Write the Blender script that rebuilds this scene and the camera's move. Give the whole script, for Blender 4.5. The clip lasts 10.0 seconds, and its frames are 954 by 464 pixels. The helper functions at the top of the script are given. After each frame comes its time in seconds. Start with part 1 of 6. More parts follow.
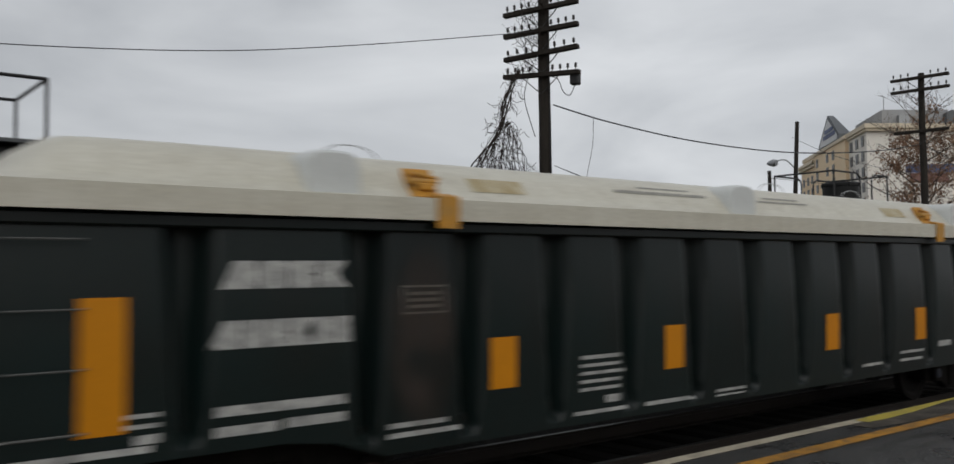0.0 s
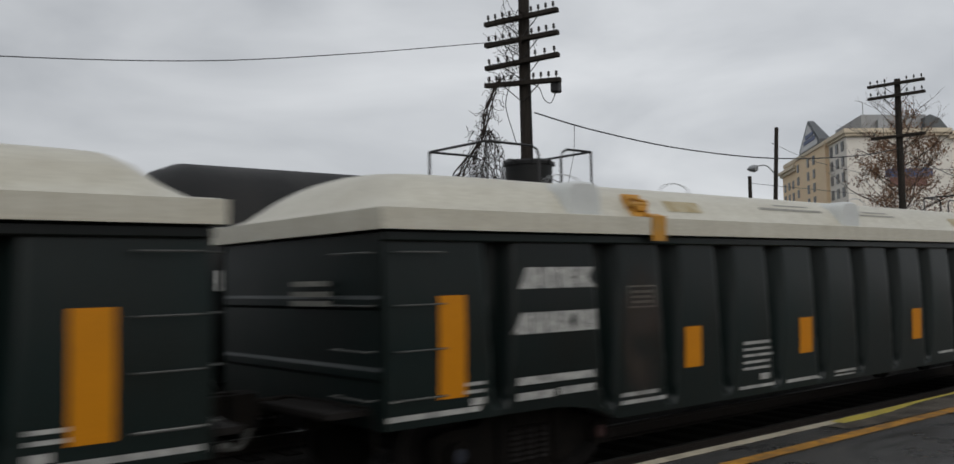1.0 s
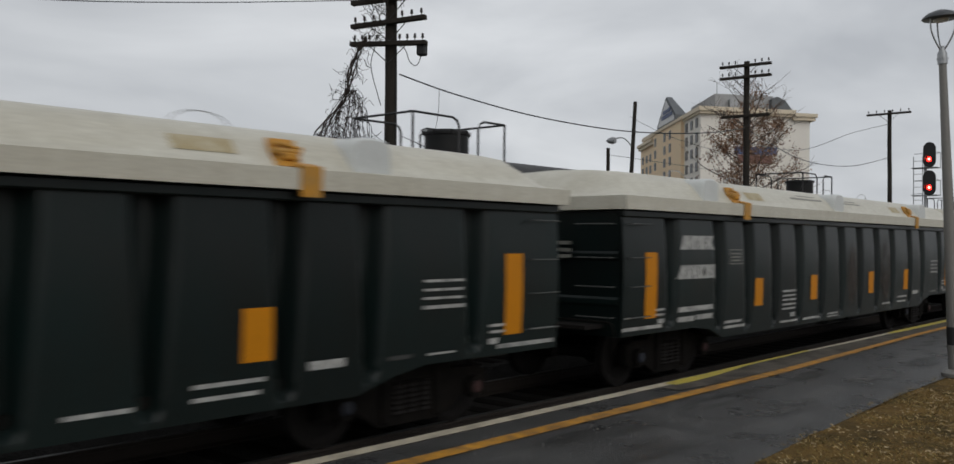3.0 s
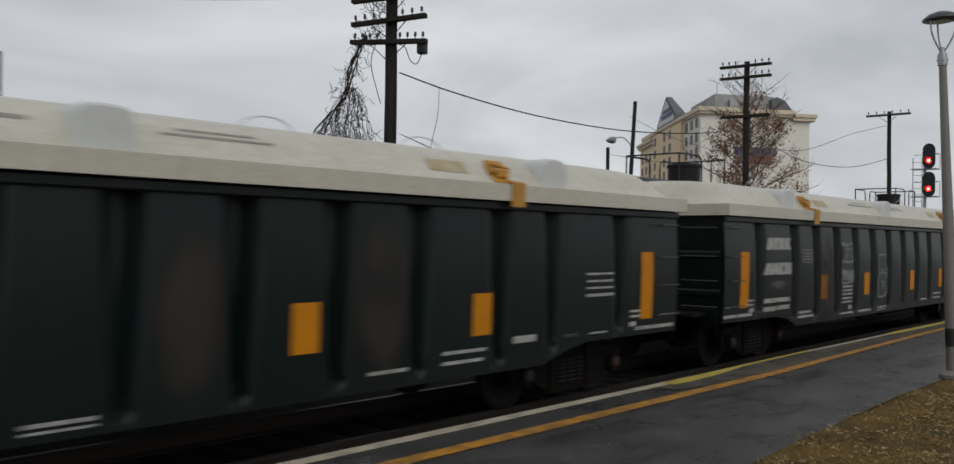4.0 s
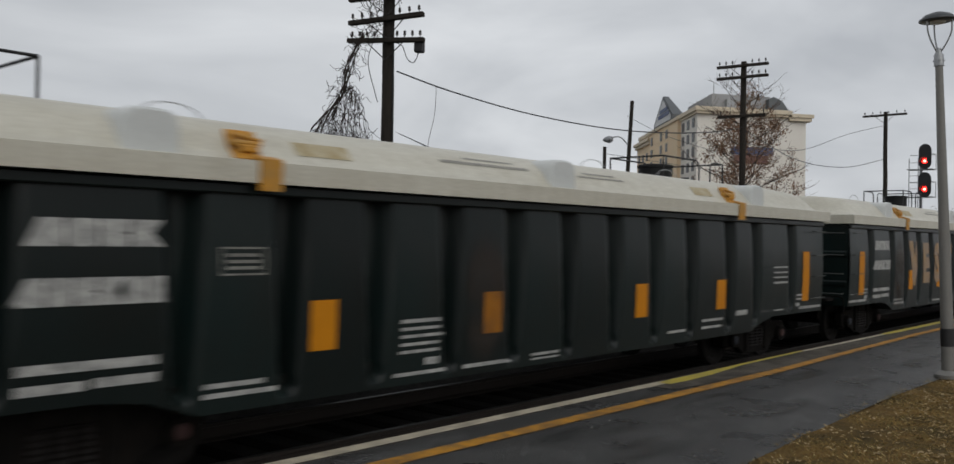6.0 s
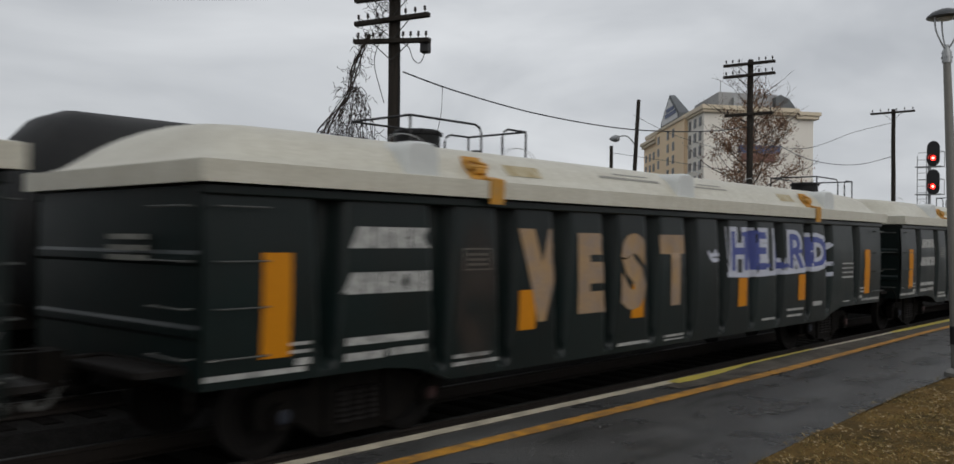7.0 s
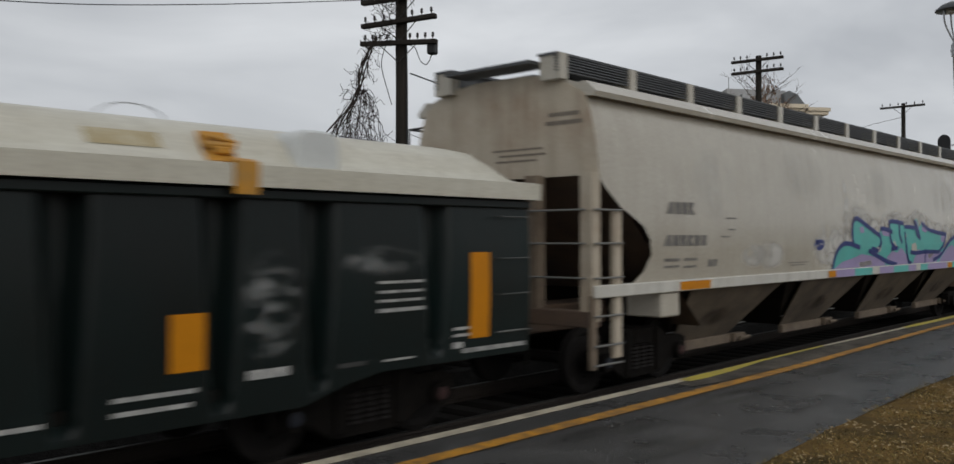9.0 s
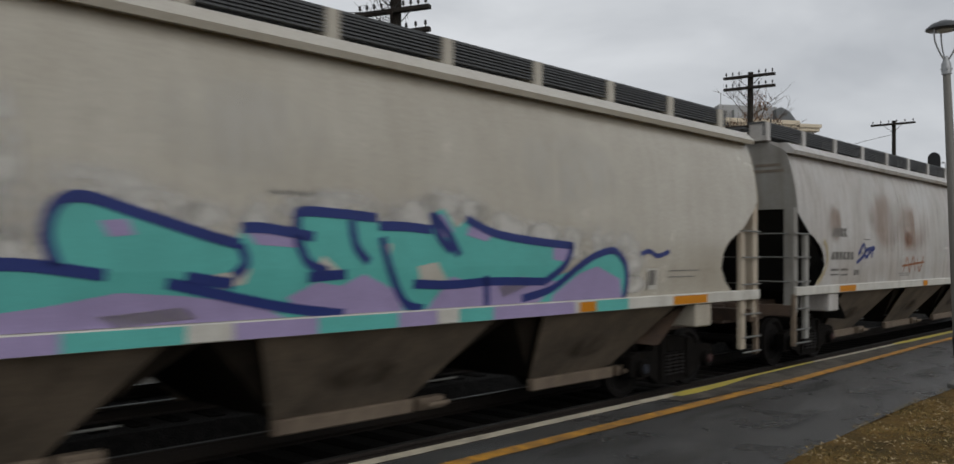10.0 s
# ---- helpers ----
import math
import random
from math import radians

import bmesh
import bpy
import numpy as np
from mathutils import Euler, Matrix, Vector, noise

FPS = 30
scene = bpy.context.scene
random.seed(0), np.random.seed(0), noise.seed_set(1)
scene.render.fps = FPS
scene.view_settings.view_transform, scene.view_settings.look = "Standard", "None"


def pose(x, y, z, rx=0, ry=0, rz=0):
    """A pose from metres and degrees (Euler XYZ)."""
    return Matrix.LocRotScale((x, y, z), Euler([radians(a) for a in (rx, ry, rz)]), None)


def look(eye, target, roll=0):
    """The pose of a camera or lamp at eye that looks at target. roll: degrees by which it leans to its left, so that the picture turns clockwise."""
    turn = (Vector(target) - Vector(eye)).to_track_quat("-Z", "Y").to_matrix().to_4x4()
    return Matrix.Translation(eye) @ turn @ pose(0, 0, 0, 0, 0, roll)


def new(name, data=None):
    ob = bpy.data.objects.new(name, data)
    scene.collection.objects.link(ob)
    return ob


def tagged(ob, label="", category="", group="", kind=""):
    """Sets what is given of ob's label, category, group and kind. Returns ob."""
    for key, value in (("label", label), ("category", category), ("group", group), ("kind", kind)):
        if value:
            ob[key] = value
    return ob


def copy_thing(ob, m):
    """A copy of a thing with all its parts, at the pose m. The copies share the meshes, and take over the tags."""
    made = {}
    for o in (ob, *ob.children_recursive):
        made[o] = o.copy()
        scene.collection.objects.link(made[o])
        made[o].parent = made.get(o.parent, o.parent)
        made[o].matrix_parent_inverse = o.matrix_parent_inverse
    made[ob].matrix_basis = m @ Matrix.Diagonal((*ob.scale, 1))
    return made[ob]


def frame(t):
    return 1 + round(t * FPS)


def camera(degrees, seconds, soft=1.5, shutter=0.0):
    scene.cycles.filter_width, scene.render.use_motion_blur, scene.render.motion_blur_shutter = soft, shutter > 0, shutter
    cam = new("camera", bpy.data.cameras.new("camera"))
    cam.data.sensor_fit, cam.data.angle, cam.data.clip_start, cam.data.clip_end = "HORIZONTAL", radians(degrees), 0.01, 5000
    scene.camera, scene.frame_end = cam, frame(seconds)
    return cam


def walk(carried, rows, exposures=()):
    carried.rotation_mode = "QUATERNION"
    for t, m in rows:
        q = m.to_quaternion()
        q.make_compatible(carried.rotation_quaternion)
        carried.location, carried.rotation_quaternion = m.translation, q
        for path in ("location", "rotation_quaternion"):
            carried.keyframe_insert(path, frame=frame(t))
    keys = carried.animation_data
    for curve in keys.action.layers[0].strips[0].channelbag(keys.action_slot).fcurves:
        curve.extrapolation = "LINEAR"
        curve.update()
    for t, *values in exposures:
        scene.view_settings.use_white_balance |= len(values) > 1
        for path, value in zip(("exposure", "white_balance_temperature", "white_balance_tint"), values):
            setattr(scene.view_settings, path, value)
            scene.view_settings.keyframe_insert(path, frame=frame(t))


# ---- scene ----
from mathutils import geometry

# ---- camera and its path ----
cam = camera(55.7, 10.0, soft=1.5, shutter=0.24)
EYE = Vector((0.0, 0.0, 1.75))
# seconds, bearing from the track's line, pitch, lean
PATH = [
    (0.0, 51.16, 2.59, -0.69), (0.5, 50.07, 3.04, -0.45), (1.0, 50.14, 3.02, -1.20), (1.5, 48.56, 1.74, 0.0),
    (2.0, 45.25, 0.56, 0.19), (2.5, 42.56, 0.57, 0.11), (2.7, 41.86, 0.60, 0.15), (3.8, 41.47, 0.57, 0.65), (4.0, 41.54, 0.52, 0.74), (4.5, 41.42, 0.44, 0.80),
    (5.0, 41.30, 0.47, 0.93), (5.5, 41.41, 0.46, 0.99), (5.7, 41.38, 0.46, 0.98), (6.8, 41.46, 0.42, 0.53), (7.0, 41.77, 0.45, 0.59), (7.5, 41.86, 0.36, 0.69),
    (8.0, 42.11, 0.43, 0.17), (8.5, 42.41, 0.44, -0.25), (9.0, 42.37, 0.48, -0.19), (9.5, 42.23, 0.70, -0.25),
    (10.0, 41.86, 1.30, 0.33),
]


# the holder steps back from the edge in the first seconds: seconds, along the track, towards it
SWAY = [(0.0, 0.03, 0.26), (0.5, 0.03, 0.26), (1.0, -0.03, 0.13), (1.5, 0.0, 0.024), (2.0, 0.0, 0.0)]


def eye_at(t):
    for (a, x0, y0), (b, x1, y1) in zip(SWAY, SWAY[1:]):
        if t <= b:
            k = (t - a) / (b - a)
            return EYE + Vector((x0 + (x1 - x0) * k, y0 + (y1 - y0) * k, 0))
    return EYE


def aim(bearing, pitch):
    a, b = radians(bearing), radians(pitch)
    return Vector((math.cos(a) * math.cos(b), math.sin(a) * math.cos(b), math.sin(b)))


walk(cam, [(t, look(eye_at(t), eye_at(t) + aim(a, p), r)) for t, a, p, r in PATH], exposures=[(0.0, 0.0), (10.0, 0.0)])

# ---- sky and sun: a closed, low overcast ----
world = bpy.data.worlds.new("overcast_sky")
scene.world = world
world.use_nodes = True
wn, wl = world.node_tree.nodes, world.node_tree.links
wn.clear()
w_out, w_bg = wn.new("ShaderNodeOutputWorld"), wn.new("ShaderNodeBackground")
w_sky = wn.new("ShaderNodeTexSky")
w_sky.sky_type, w_sky.sun_disc = "NISHITA", False
w_sky.sun_elevation, w_sky.sun_rotation = radians(32), radians(200)
w_sky.dust_density = 3.0
w_co, w_map = wn.new("ShaderNodeTexCoord"), wn.new("ShaderNodeMapping")
w_map.inputs["Scale"].default_value = (1.7, 1.7, 4.6)
w_map.inputs["Rotation"].default_value = (0.05, -0.08, 0.6)
w_noise = wn.new("ShaderNodeTexNoise")
w_noise.inputs["Scale"].default_value, w_noise.inputs["Detail"].default_value = 1.5, 5.0
w_noise.inputs["Roughness"].default_value = 0.5
w_noise.inputs["Distortion"].default_value = 0.4
w_ramp = wn.new("ShaderNodeValToRGB")
w_ramp.color_ramp.elements[0].position, w_ramp.color_ramp.elements[0].color = 0.30, (0.43, 0.45, 0.48, 1)
w_ramp.color_ramp.elements[1].position, w_ramp.color_ramp.elements[1].color = 0.70, (0.70, 0.72, 0.745, 1)
w_gain = wn.new("ShaderNodeVectorMath")
w_gain.operation = "SCALE"
w_gain.inputs["Scale"].default_value = 10.0
w_dot = wn.new("ShaderNodeVectorMath")
w_dot.operation = "DOT_PRODUCT"
w_dot.inputs[1].default_value = (0.95, 0.25, -0.35)
w_side = wn.new("ShaderNodeMapRange")
w_side.inputs["From Min"].default_value, w_side.inputs["From Max"].default_value = 0.3, 1.0
w_side.inputs["To Min"].default_value, w_side.inputs["To Max"].default_value = 8.7, 11.3
wl.new(w_co.outputs["Generated"], w_dot.inputs[0])
wl.new(w_dot.outputs["Value"], w_side.inputs["Value"])
wl.new(w_side.outputs["Result"], w_gain.inputs["Scale"])
w_mix = wn.new("ShaderNodeMix")
w_mix.data_type = "RGBA"
w_mix.inputs["Factor"].default_value = 0.96
w_bg.inputs["Strength"].default_value = 0.1
wl.new(w_co.outputs["Generated"], w_map.inputs["Vector"])
wl.new(w_map.outputs["Vector"], w_noise.inputs["Vector"])
wl.new(w_noise.outputs["Fac"], w_ramp.inputs["Fac"])
wl.new(w_ramp.outputs["Color"], w_gain.inputs[0])
wl.new(w_sky.outputs["Color"], w_mix.inputs["A"])
wl.new(w_gain.outputs["Vector"], w_mix.inputs["B"])
wl.new(w_mix.outputs["Result"], w_bg.inputs["Color"])
wl.new(w_bg.outputs["Background"], w_out.inputs["Surface"])

sun_data = bpy.data.lights.new("sun", "SUN")
sun_data.energy, sun_data.angle, sun_data.color = 0.8, radians(60), (1.0, 0.97, 0.93)
sun = new("sun", sun_data)
sun.matrix_world = look((0, 0, 40), (0.30, 0.75, 39.4))


# ---- materials ----
def material(name, base, rough=0.6, metal=0.0, vary=0.25, scale=6.0, fine=60.0, bump=0.05, second=None, spread=0.5,
             streak=0.0, random_tint=0.0, spec=0.5, stretch=(1, 1, 1)):
    """A painted or natural surface: base colour, stains of a second colour, fine grain and relief."""
    m = bpy.data.materials.new(name)
    m.use_nodes = True
    n, l = m.node_tree.nodes, m.node_tree.links
    b = n["Principled BSDF"]
    co, mp = n.new("ShaderNodeTexCoord"), n.new("ShaderNodeMapping")
    mp.inputs["Scale"].default_value = stretch
    l.new(co.outputs["Object"], mp.inputs["Vector"])
    big, small = n.new("ShaderNodeTexNoise"), n.new("ShaderNodeTexNoise")
    for node, s, d in ((big, scale, 6), (small, fine, 3)):
        node.inputs["Scale"].default_value, node.inputs["Detail"].default_value = s, d
        node.inputs["Roughness"].default_value = 0.62
        l.new(mp.outputs["Vector"], node.inputs["Vector"])
    if second is None:
        second = tuple(c * (1 - vary) for c in base)
    ramp = n.new("ShaderNodeValToRGB")
    e = ramp.color_ramp.elements
    e[0].position, e[1].position = max(0, spread - 0.18), min(1, spread + 0.18)
    e[0].color, e[1].color = (*second, 1), (*base, 1)
    l.new(big.outputs["Fac"], ramp.inputs["Fac"])
    grain = n.new("ShaderNodeMix")
    grain.data_type, grain.blend_type = "RGBA", "OVERLAY"
    grain.inputs["Factor"].default_value = min(1.0, vary + 0.15)
    l.new(ramp.outputs["Color"], grain.inputs["A"])
    l.new(small.outputs["Color"], grain.inputs["B"])
    last = grain.outputs["Result"]
    # noise colour is tinted: keep its value only
    bw = n.new("ShaderNodeRGBToBW")
    l.new(small.outputs["Color"], bw.inputs["Color"])
    l.new(bw.outputs["Val"], grain.inputs["B"])
    if streak:
        ms, st = n.new("ShaderNodeMapping"), n.new("ShaderNodeTexNoise")
        ms.inputs["Scale"].default_value = (7, 7, 0.5)
        st.inputs["Scale"].default_value, st.inputs["Detail"].default_value = 1.0, 4
        l.new(co.outputs["Object"], ms.inputs["Vector"])
        l.new(ms.outputs["Vector"], st.inputs["Vector"])
        sr, sm = n.new("ShaderNodeValToRGB"), n.new("ShaderNodeMix")
        sr.color_ramp.elements[0].position, sr.color_ramp.elements[1].position = 0.42, 0.72
        sm.data_type, sm.blend_type = "RGBA", "MULTIPLY"
        sc = n.new("ShaderNodeMath")
        sc.operation = "MULTIPLY"
        sc.inputs[1].default_value = streak
        l.new(st.outputs["Fac"], sr.inputs["Fac"])
        l.new(sr.outputs["Color"], sc.inputs[0])
        l.new(sc.outputs["Value"], sm.inputs["Factor"])
        l.new(last, sm.inputs["A"])
        sm.inputs["B"].default_value = (0.42, 0.36, 0.28, 1)
        last = sm.outputs["Result"]
    if random_tint:
        info, hs, mr = n.new("ShaderNodeObjectInfo"), n.new("ShaderNodeHueSaturation"), n.new("ShaderNodeMapRange")
        mr.inputs["To Min"].default_value, mr.inputs["To Max"].default_value = 1 - random_tint, 1 + random_tint
        l.new(info.outputs["Random"], mr.inputs["Value"])
        l.new(mr.outputs["Result"], hs.inputs["Value"])
        l.new(last, hs.inputs["Color"])
        last = hs.outputs["Color"]
    l.new(last, b.inputs["Base Color"])
    rr = n.new("ShaderNodeMapRange")
    rr.inputs["To Min"].default_value, rr.inputs["To Max"].default_value = max(0.03, rough - 0.14), min(1, rough + 0.14)
    l.new(big.outputs["Fac"], rr.inputs["Value"])
    l.new(rr.outputs["Result"], b.inputs["Roughness"])
    b.inputs["Metallic"].default_value = metal
    b.inputs["Specular IOR Level"].default_value = spec
    if bump:
        bp = n.new("ShaderNodeBump")
        bp.inputs["Strength"].default_value, bp.inputs["Distance"].default_value = min(1.0, bump * 6), bump * 0.1
        l.new(small.outputs["Fac"], bp.inputs["Height"])
        l.new(bp.outputs["Normal"], b.inputs["Normal"])
    return m


def glow(name, colour, strength):
    m = bpy.data.materials.new(name)
    m.use_nodes = True
    b = m.node_tree.nodes["Principled BSDF"]
    b.inputs["Base Color"].default_value = (*colour, 1)
    b.inputs["Emission Color"].default_value = (*colour, 1)
    b.inputs["Emission Strength"].default_value = strength
    return m


M_CAR = material("black_car_paint", (0.0030, 0.0094, 0.0090), 0.38, vary=0.35, scale=1.1, fine=40, bump=0.02, second=(0.0072, 0.0104, 0.0096), streak=0.2, spec=0.27, random_tint=0.28)
# grime taken down to near black to carry the shade under the cars
M_DARK = material("grimy_shaded_underframe", (0.005, 0.0046, 0.0042), 0.9, vary=0.4, scale=5, bump=0.08, second=(0.010, 0.008, 0.0065), spec=0.12)
M_COVER = material("cream_fibreglass", (0.57, 0.555, 0.48), 0.42, vary=0.14, scale=1.3, fine=25, bump=0.02, second=(0.47, 0.445, 0.365), streak=0.16, stretch=(0.4, 1, 1.6))
M_POD = material("white_fibreglass", (0.58, 0.60, 0.59), 0.45, vary=0.12, scale=3, bump=0.02)
M_ORANGE = material("orange_reflector", (0.54, 0.205, 0.004), 0.55, vary=0.1, scale=4, bump=0.01, spec=0.2)
M_STRAP = material("orange_strap", (0.52, 0.235, 0.015), 0.6, vary=0.2, scale=7, bump=0.04, second=(0.38, 0.21, 0.05))
M_WHITE = material("stencil_white", (0.46, 0.46, 0.44), 0.6, vary=0.35, scale=10, bump=0.01, second=(0.17, 0.175, 0.17))
M_GHOST = material("worn_stencil", (0.05, 0.052, 0.05), 0.6, vary=0.4, scale=5, bump=0.0, second=(0.02, 0.021, 0.021))
M_GREYSTENCIL = material("grey_stencil", (0.25, 0.25, 0.22), 0.6, vary=0.35, scale=8, bump=0.01, second=(0.10, 0.10, 0.09))
M_COVERTEXT = material("faint_cover_text", (0.17, 0.168, 0.155), 0.6, vary=0.4, scale=14, bump=0.0, second=(0.33, 0.32, 0.28))
M_CHALKLINE = material("chalk_line", (0.27, 0.28, 0.28), 0.7, vary=0.4, scale=7, bump=0.0, second=(0.07, 0.075, 0.075))
M_GREYSPRAY = material("thin_grey_spray", (0.075, 0.085, 0.085), 0.65, vary=0.4, scale=5, bump=0.0, second=(0.028, 0.033, 0.033))
M_LITTER = material("dry_leaf", (0.44, 0.35, 0.20), 0.85, vary=0.4, scale=20, bump=0.1, second=(0.30, 0.20, 0.09))
M_LABEL = material("ochre_label", (0.33, 0.26, 0.13), 0.6, vary=0.3, scale=8, bump=0.01, second=(0.45, 0.4, 0.28))
M_WHEEL = material("wheel_steel", (0.014, 0.012, 0.011), 0.75, 0.1, vary=0.4, scale=8, bump=0.04, spec=0.25)
M_IRON = material("grab_iron_steel", (0.17, 0.17, 0.16), 0.6, 0.1, vary=0.2, scale=9, bump=0.02)
M_GRAB = material("grimy_grab_iron", (0.075, 0.078, 0.075), 0.6, 0.1, vary=0.2, scale=9, bump=0.02)
M_REDPAINT = material("red_cap_paint", (0.045, 0.014, 0.012), 0.7, vary=0.3, scale=12)
M_BLUEPAINT = material("blue_cap_paint", (0.012, 0.016, 0.028), 0.6, vary=0.3, scale=12)
M_HOPPER = material("grey_hopper_paint", (0.475, 0.45, 0.39), 0.24, vary=0.14, scale=0.7, fine=30, bump=0.01, second=(0.40, 0.37, 0.31), streak=0.13)
M_HOPPER_B = material("pale_hopper_paint", (0.50, 0.50, 0.49), 0.42, vary=0.2, scale=0.8, fine=30, bump=0.02, second=(0.40, 0.37, 0.34), streak=0.5)
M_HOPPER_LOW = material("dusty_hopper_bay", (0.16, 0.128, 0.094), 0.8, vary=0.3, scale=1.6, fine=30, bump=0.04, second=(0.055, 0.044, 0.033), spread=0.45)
# near-black bay colour holds the shade beneath the hopper
M_BAYSHEET = material("shaded_bay_sheet", (0.030, 0.024, 0.018), 0.9, vary=0.3, scale=1.6, fine=30, bump=0.04, second=(0.012, 0.010, 0.008), spec=0.15)
M_GATE = material("tan_gate_paint", (0.21, 0.165, 0.12), 0.8, vary=0.3, scale=3, bump=0.04, second=(0.12, 0.09, 0.065))
M_GREYEND = material("grey_end_paint", (0.30, 0.30, 0.28), 0.6, vary=0.25, scale=1.5, bump=0.03, second=(0.22, 0.21, 0.19), streak=0.4)
# near-black grey of the second hopper's sloping end sheets
M_GREYSLOPE = material("near_black_end_sheet", (0.04, 0.042, 0.04), 0.8, vary=0.4, scale=2.2, bump=0.05, second=(0.02, 0.02, 0.02))
M_DUSTEND = material("dusty_end_paint", (0.47, 0.415, 0.33), 0.55, vary=0.2, scale=1.3, bump=0.03, second=(0.31, 0.22, 0.145), spread=0.36, streak=0.3)
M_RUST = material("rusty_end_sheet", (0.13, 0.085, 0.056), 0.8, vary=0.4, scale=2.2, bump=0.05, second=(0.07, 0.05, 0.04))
M_SILL = material("white_sill_paint", (0.60, 0.59, 0.54), 0.5, vary=0.2, scale=3, bump=0.02, streak=0.3)
M_GRATE = material("galvanised_grating", (0.10, 0.105, 0.11), 0.6, 0.4, vary=0.3, scale=8, bump=0.05)
M_TANK = material("black_tank_paint", (0.008, 0.0085, 0.009), 0.55, vary=0.3, scale=1.5, bump=0.02, second=(0.014, 0.0135, 0.013), spec=0.25)
M_RAILING = material("black_railing", (0.014, 0.014, 0.015), 0.5, vary=0.2, scale=9, bump=0.01)
M_TEAL = material("teal_spray", (0.10, 0.45, 0.41), 0.5, vary=0.15, scale=3, bump=0.0)
M_LILAC = material("lilac_spray", (0.34, 0.28, 0.48), 0.5, vary=0.15, scale=3, bump=0.0)
M_NAVY = material("navy_spray", (0.012, 0.028, 0.17), 0.5, vary=0.15, scale=3, bump=0.0)
M_HALO = material("white_overspray", (0.54, 0.52, 0.47), 0.45, vary=0.15, scale=2.0, bump=0.0, second=(0.43, 0.405, 0.345), spread=0.52)
M_TAN = material("tan_spray", (0.35, 0.22, 0.10), 0.6, vary=0.35, scale=4.5, bump=0.0, second=(0.24, 0.185, 0.15), streak=0.3)
M_VIOLET = material("violet_spray", (0.045, 0.065, 0.27), 0.5, vary=0.2, scale=4, bump=0.0)
M_PALEBLUE = material("pale_blue_spray", (0.50, 0.52, 0.60), 0.5, vary=0.15, scale=4, bump=0.0)
M_RUSTSPOT = material("rust_stain", (0.34, 0.13, 0.05), 0.8, vary=0.4, scale=5, bump=0.02)
M_BLACKSTENCIL = material("black_stencil", (0.11, 0.105, 0.10), 0.6, vary=0.35, scale=10, bump=0.0, second=(0.20, 0.19, 0.17))
M_FADEDTEXT = material("faded_end_text", (0.20, 0.17, 0.135), 0.6, vary=0.3, scale=10, bump=0.0)
M_ASPHALT = material("wet_asphalt", (0.084, 0.083, 0.081), 0.30, vary=0.6, scale=1.6, fine=70, bump=0.2, second=(0.036, 0.0355, 0.035), spec=0.45)
M_GRIT = material("pale_grit", (0.24, 0.235, 0.22), 0.8, vary=0.3, scale=20, bump=0.0)
M_KERB = material("concrete_edge", (0.125, 0.110, 0.090), 0.92, vary=0.4, scale=2.2, fine=50, bump=0.12, second=(0.034, 0.030, 0.025), spread=0.5, spec=0.25)
M_LINEWHITE = material("worn_white_line", (0.52, 0.465, 0.355), 0.6, vary=0.35, scale=4, fine=70, bump=0.05, second=(0.25, 0.22, 0.175), spread=0.41)
M_LINEORANGE = material("orange_line_paint", (0.55, 0.26, 0.02), 0.6, vary=0.4, scale=6.0, fine=70, bump=0.10, second=(0.15, 0.085, 0.035), spread=0.48)
M_LINEYELLOW = material("yellow_edge_paint", (0.52, 0.42, 0.07), 0.55, vary=0.25, scale=4, fine=90, bump=0.04, second=(0.35, 0.29, 0.09), spread=0.38)
M_LAWN = material("dead_lawn_soil", (0.24, 0.145, 0.045), 0.95, vary=0.55, scale=1.5, fine=45, bump=0.6, second=(0.060, 0.045, 0.016), spec=0.15)
M_GRASS = bpy.data.materials.new("withered_grass")
M_GRASS.use_nodes = True
g_n, g_l = M_GRASS.node_tree.nodes, M_GRASS.node_tree.links
g_geo, g_ramp = g_n.new("ShaderNodeNewGeometry"), g_n.new("ShaderNodeValToRGB")
for g_at, g_col in ((0.0, (0.07, 0.045, 0.018, 1)), (0.35, (0.13, 0.105, 0.025, 1)), (0.85, (0.33, 0.20, 0.06, 1)), (1.0, (0.50, 0.40, 0.20, 1))):
    g_e = g_ramp.color_ramp.elements[0] if g_at == 0 else g_ramp.color_ramp.elements[-1] if g_at == 1 else g_ramp.color_ramp.elements.new(g_at)
    g_e.position, g_e.color = g_at, g_col
g_l.new(g_geo.outputs["Random Per Island"], g_ramp.inputs["Fac"])
g_l.new(g_ramp.outputs["Color"], g_n["Principled BSDF"].inputs["Base Color"])
g_n["Principled BSDF"].inputs["Roughness"].default_value = 0.9


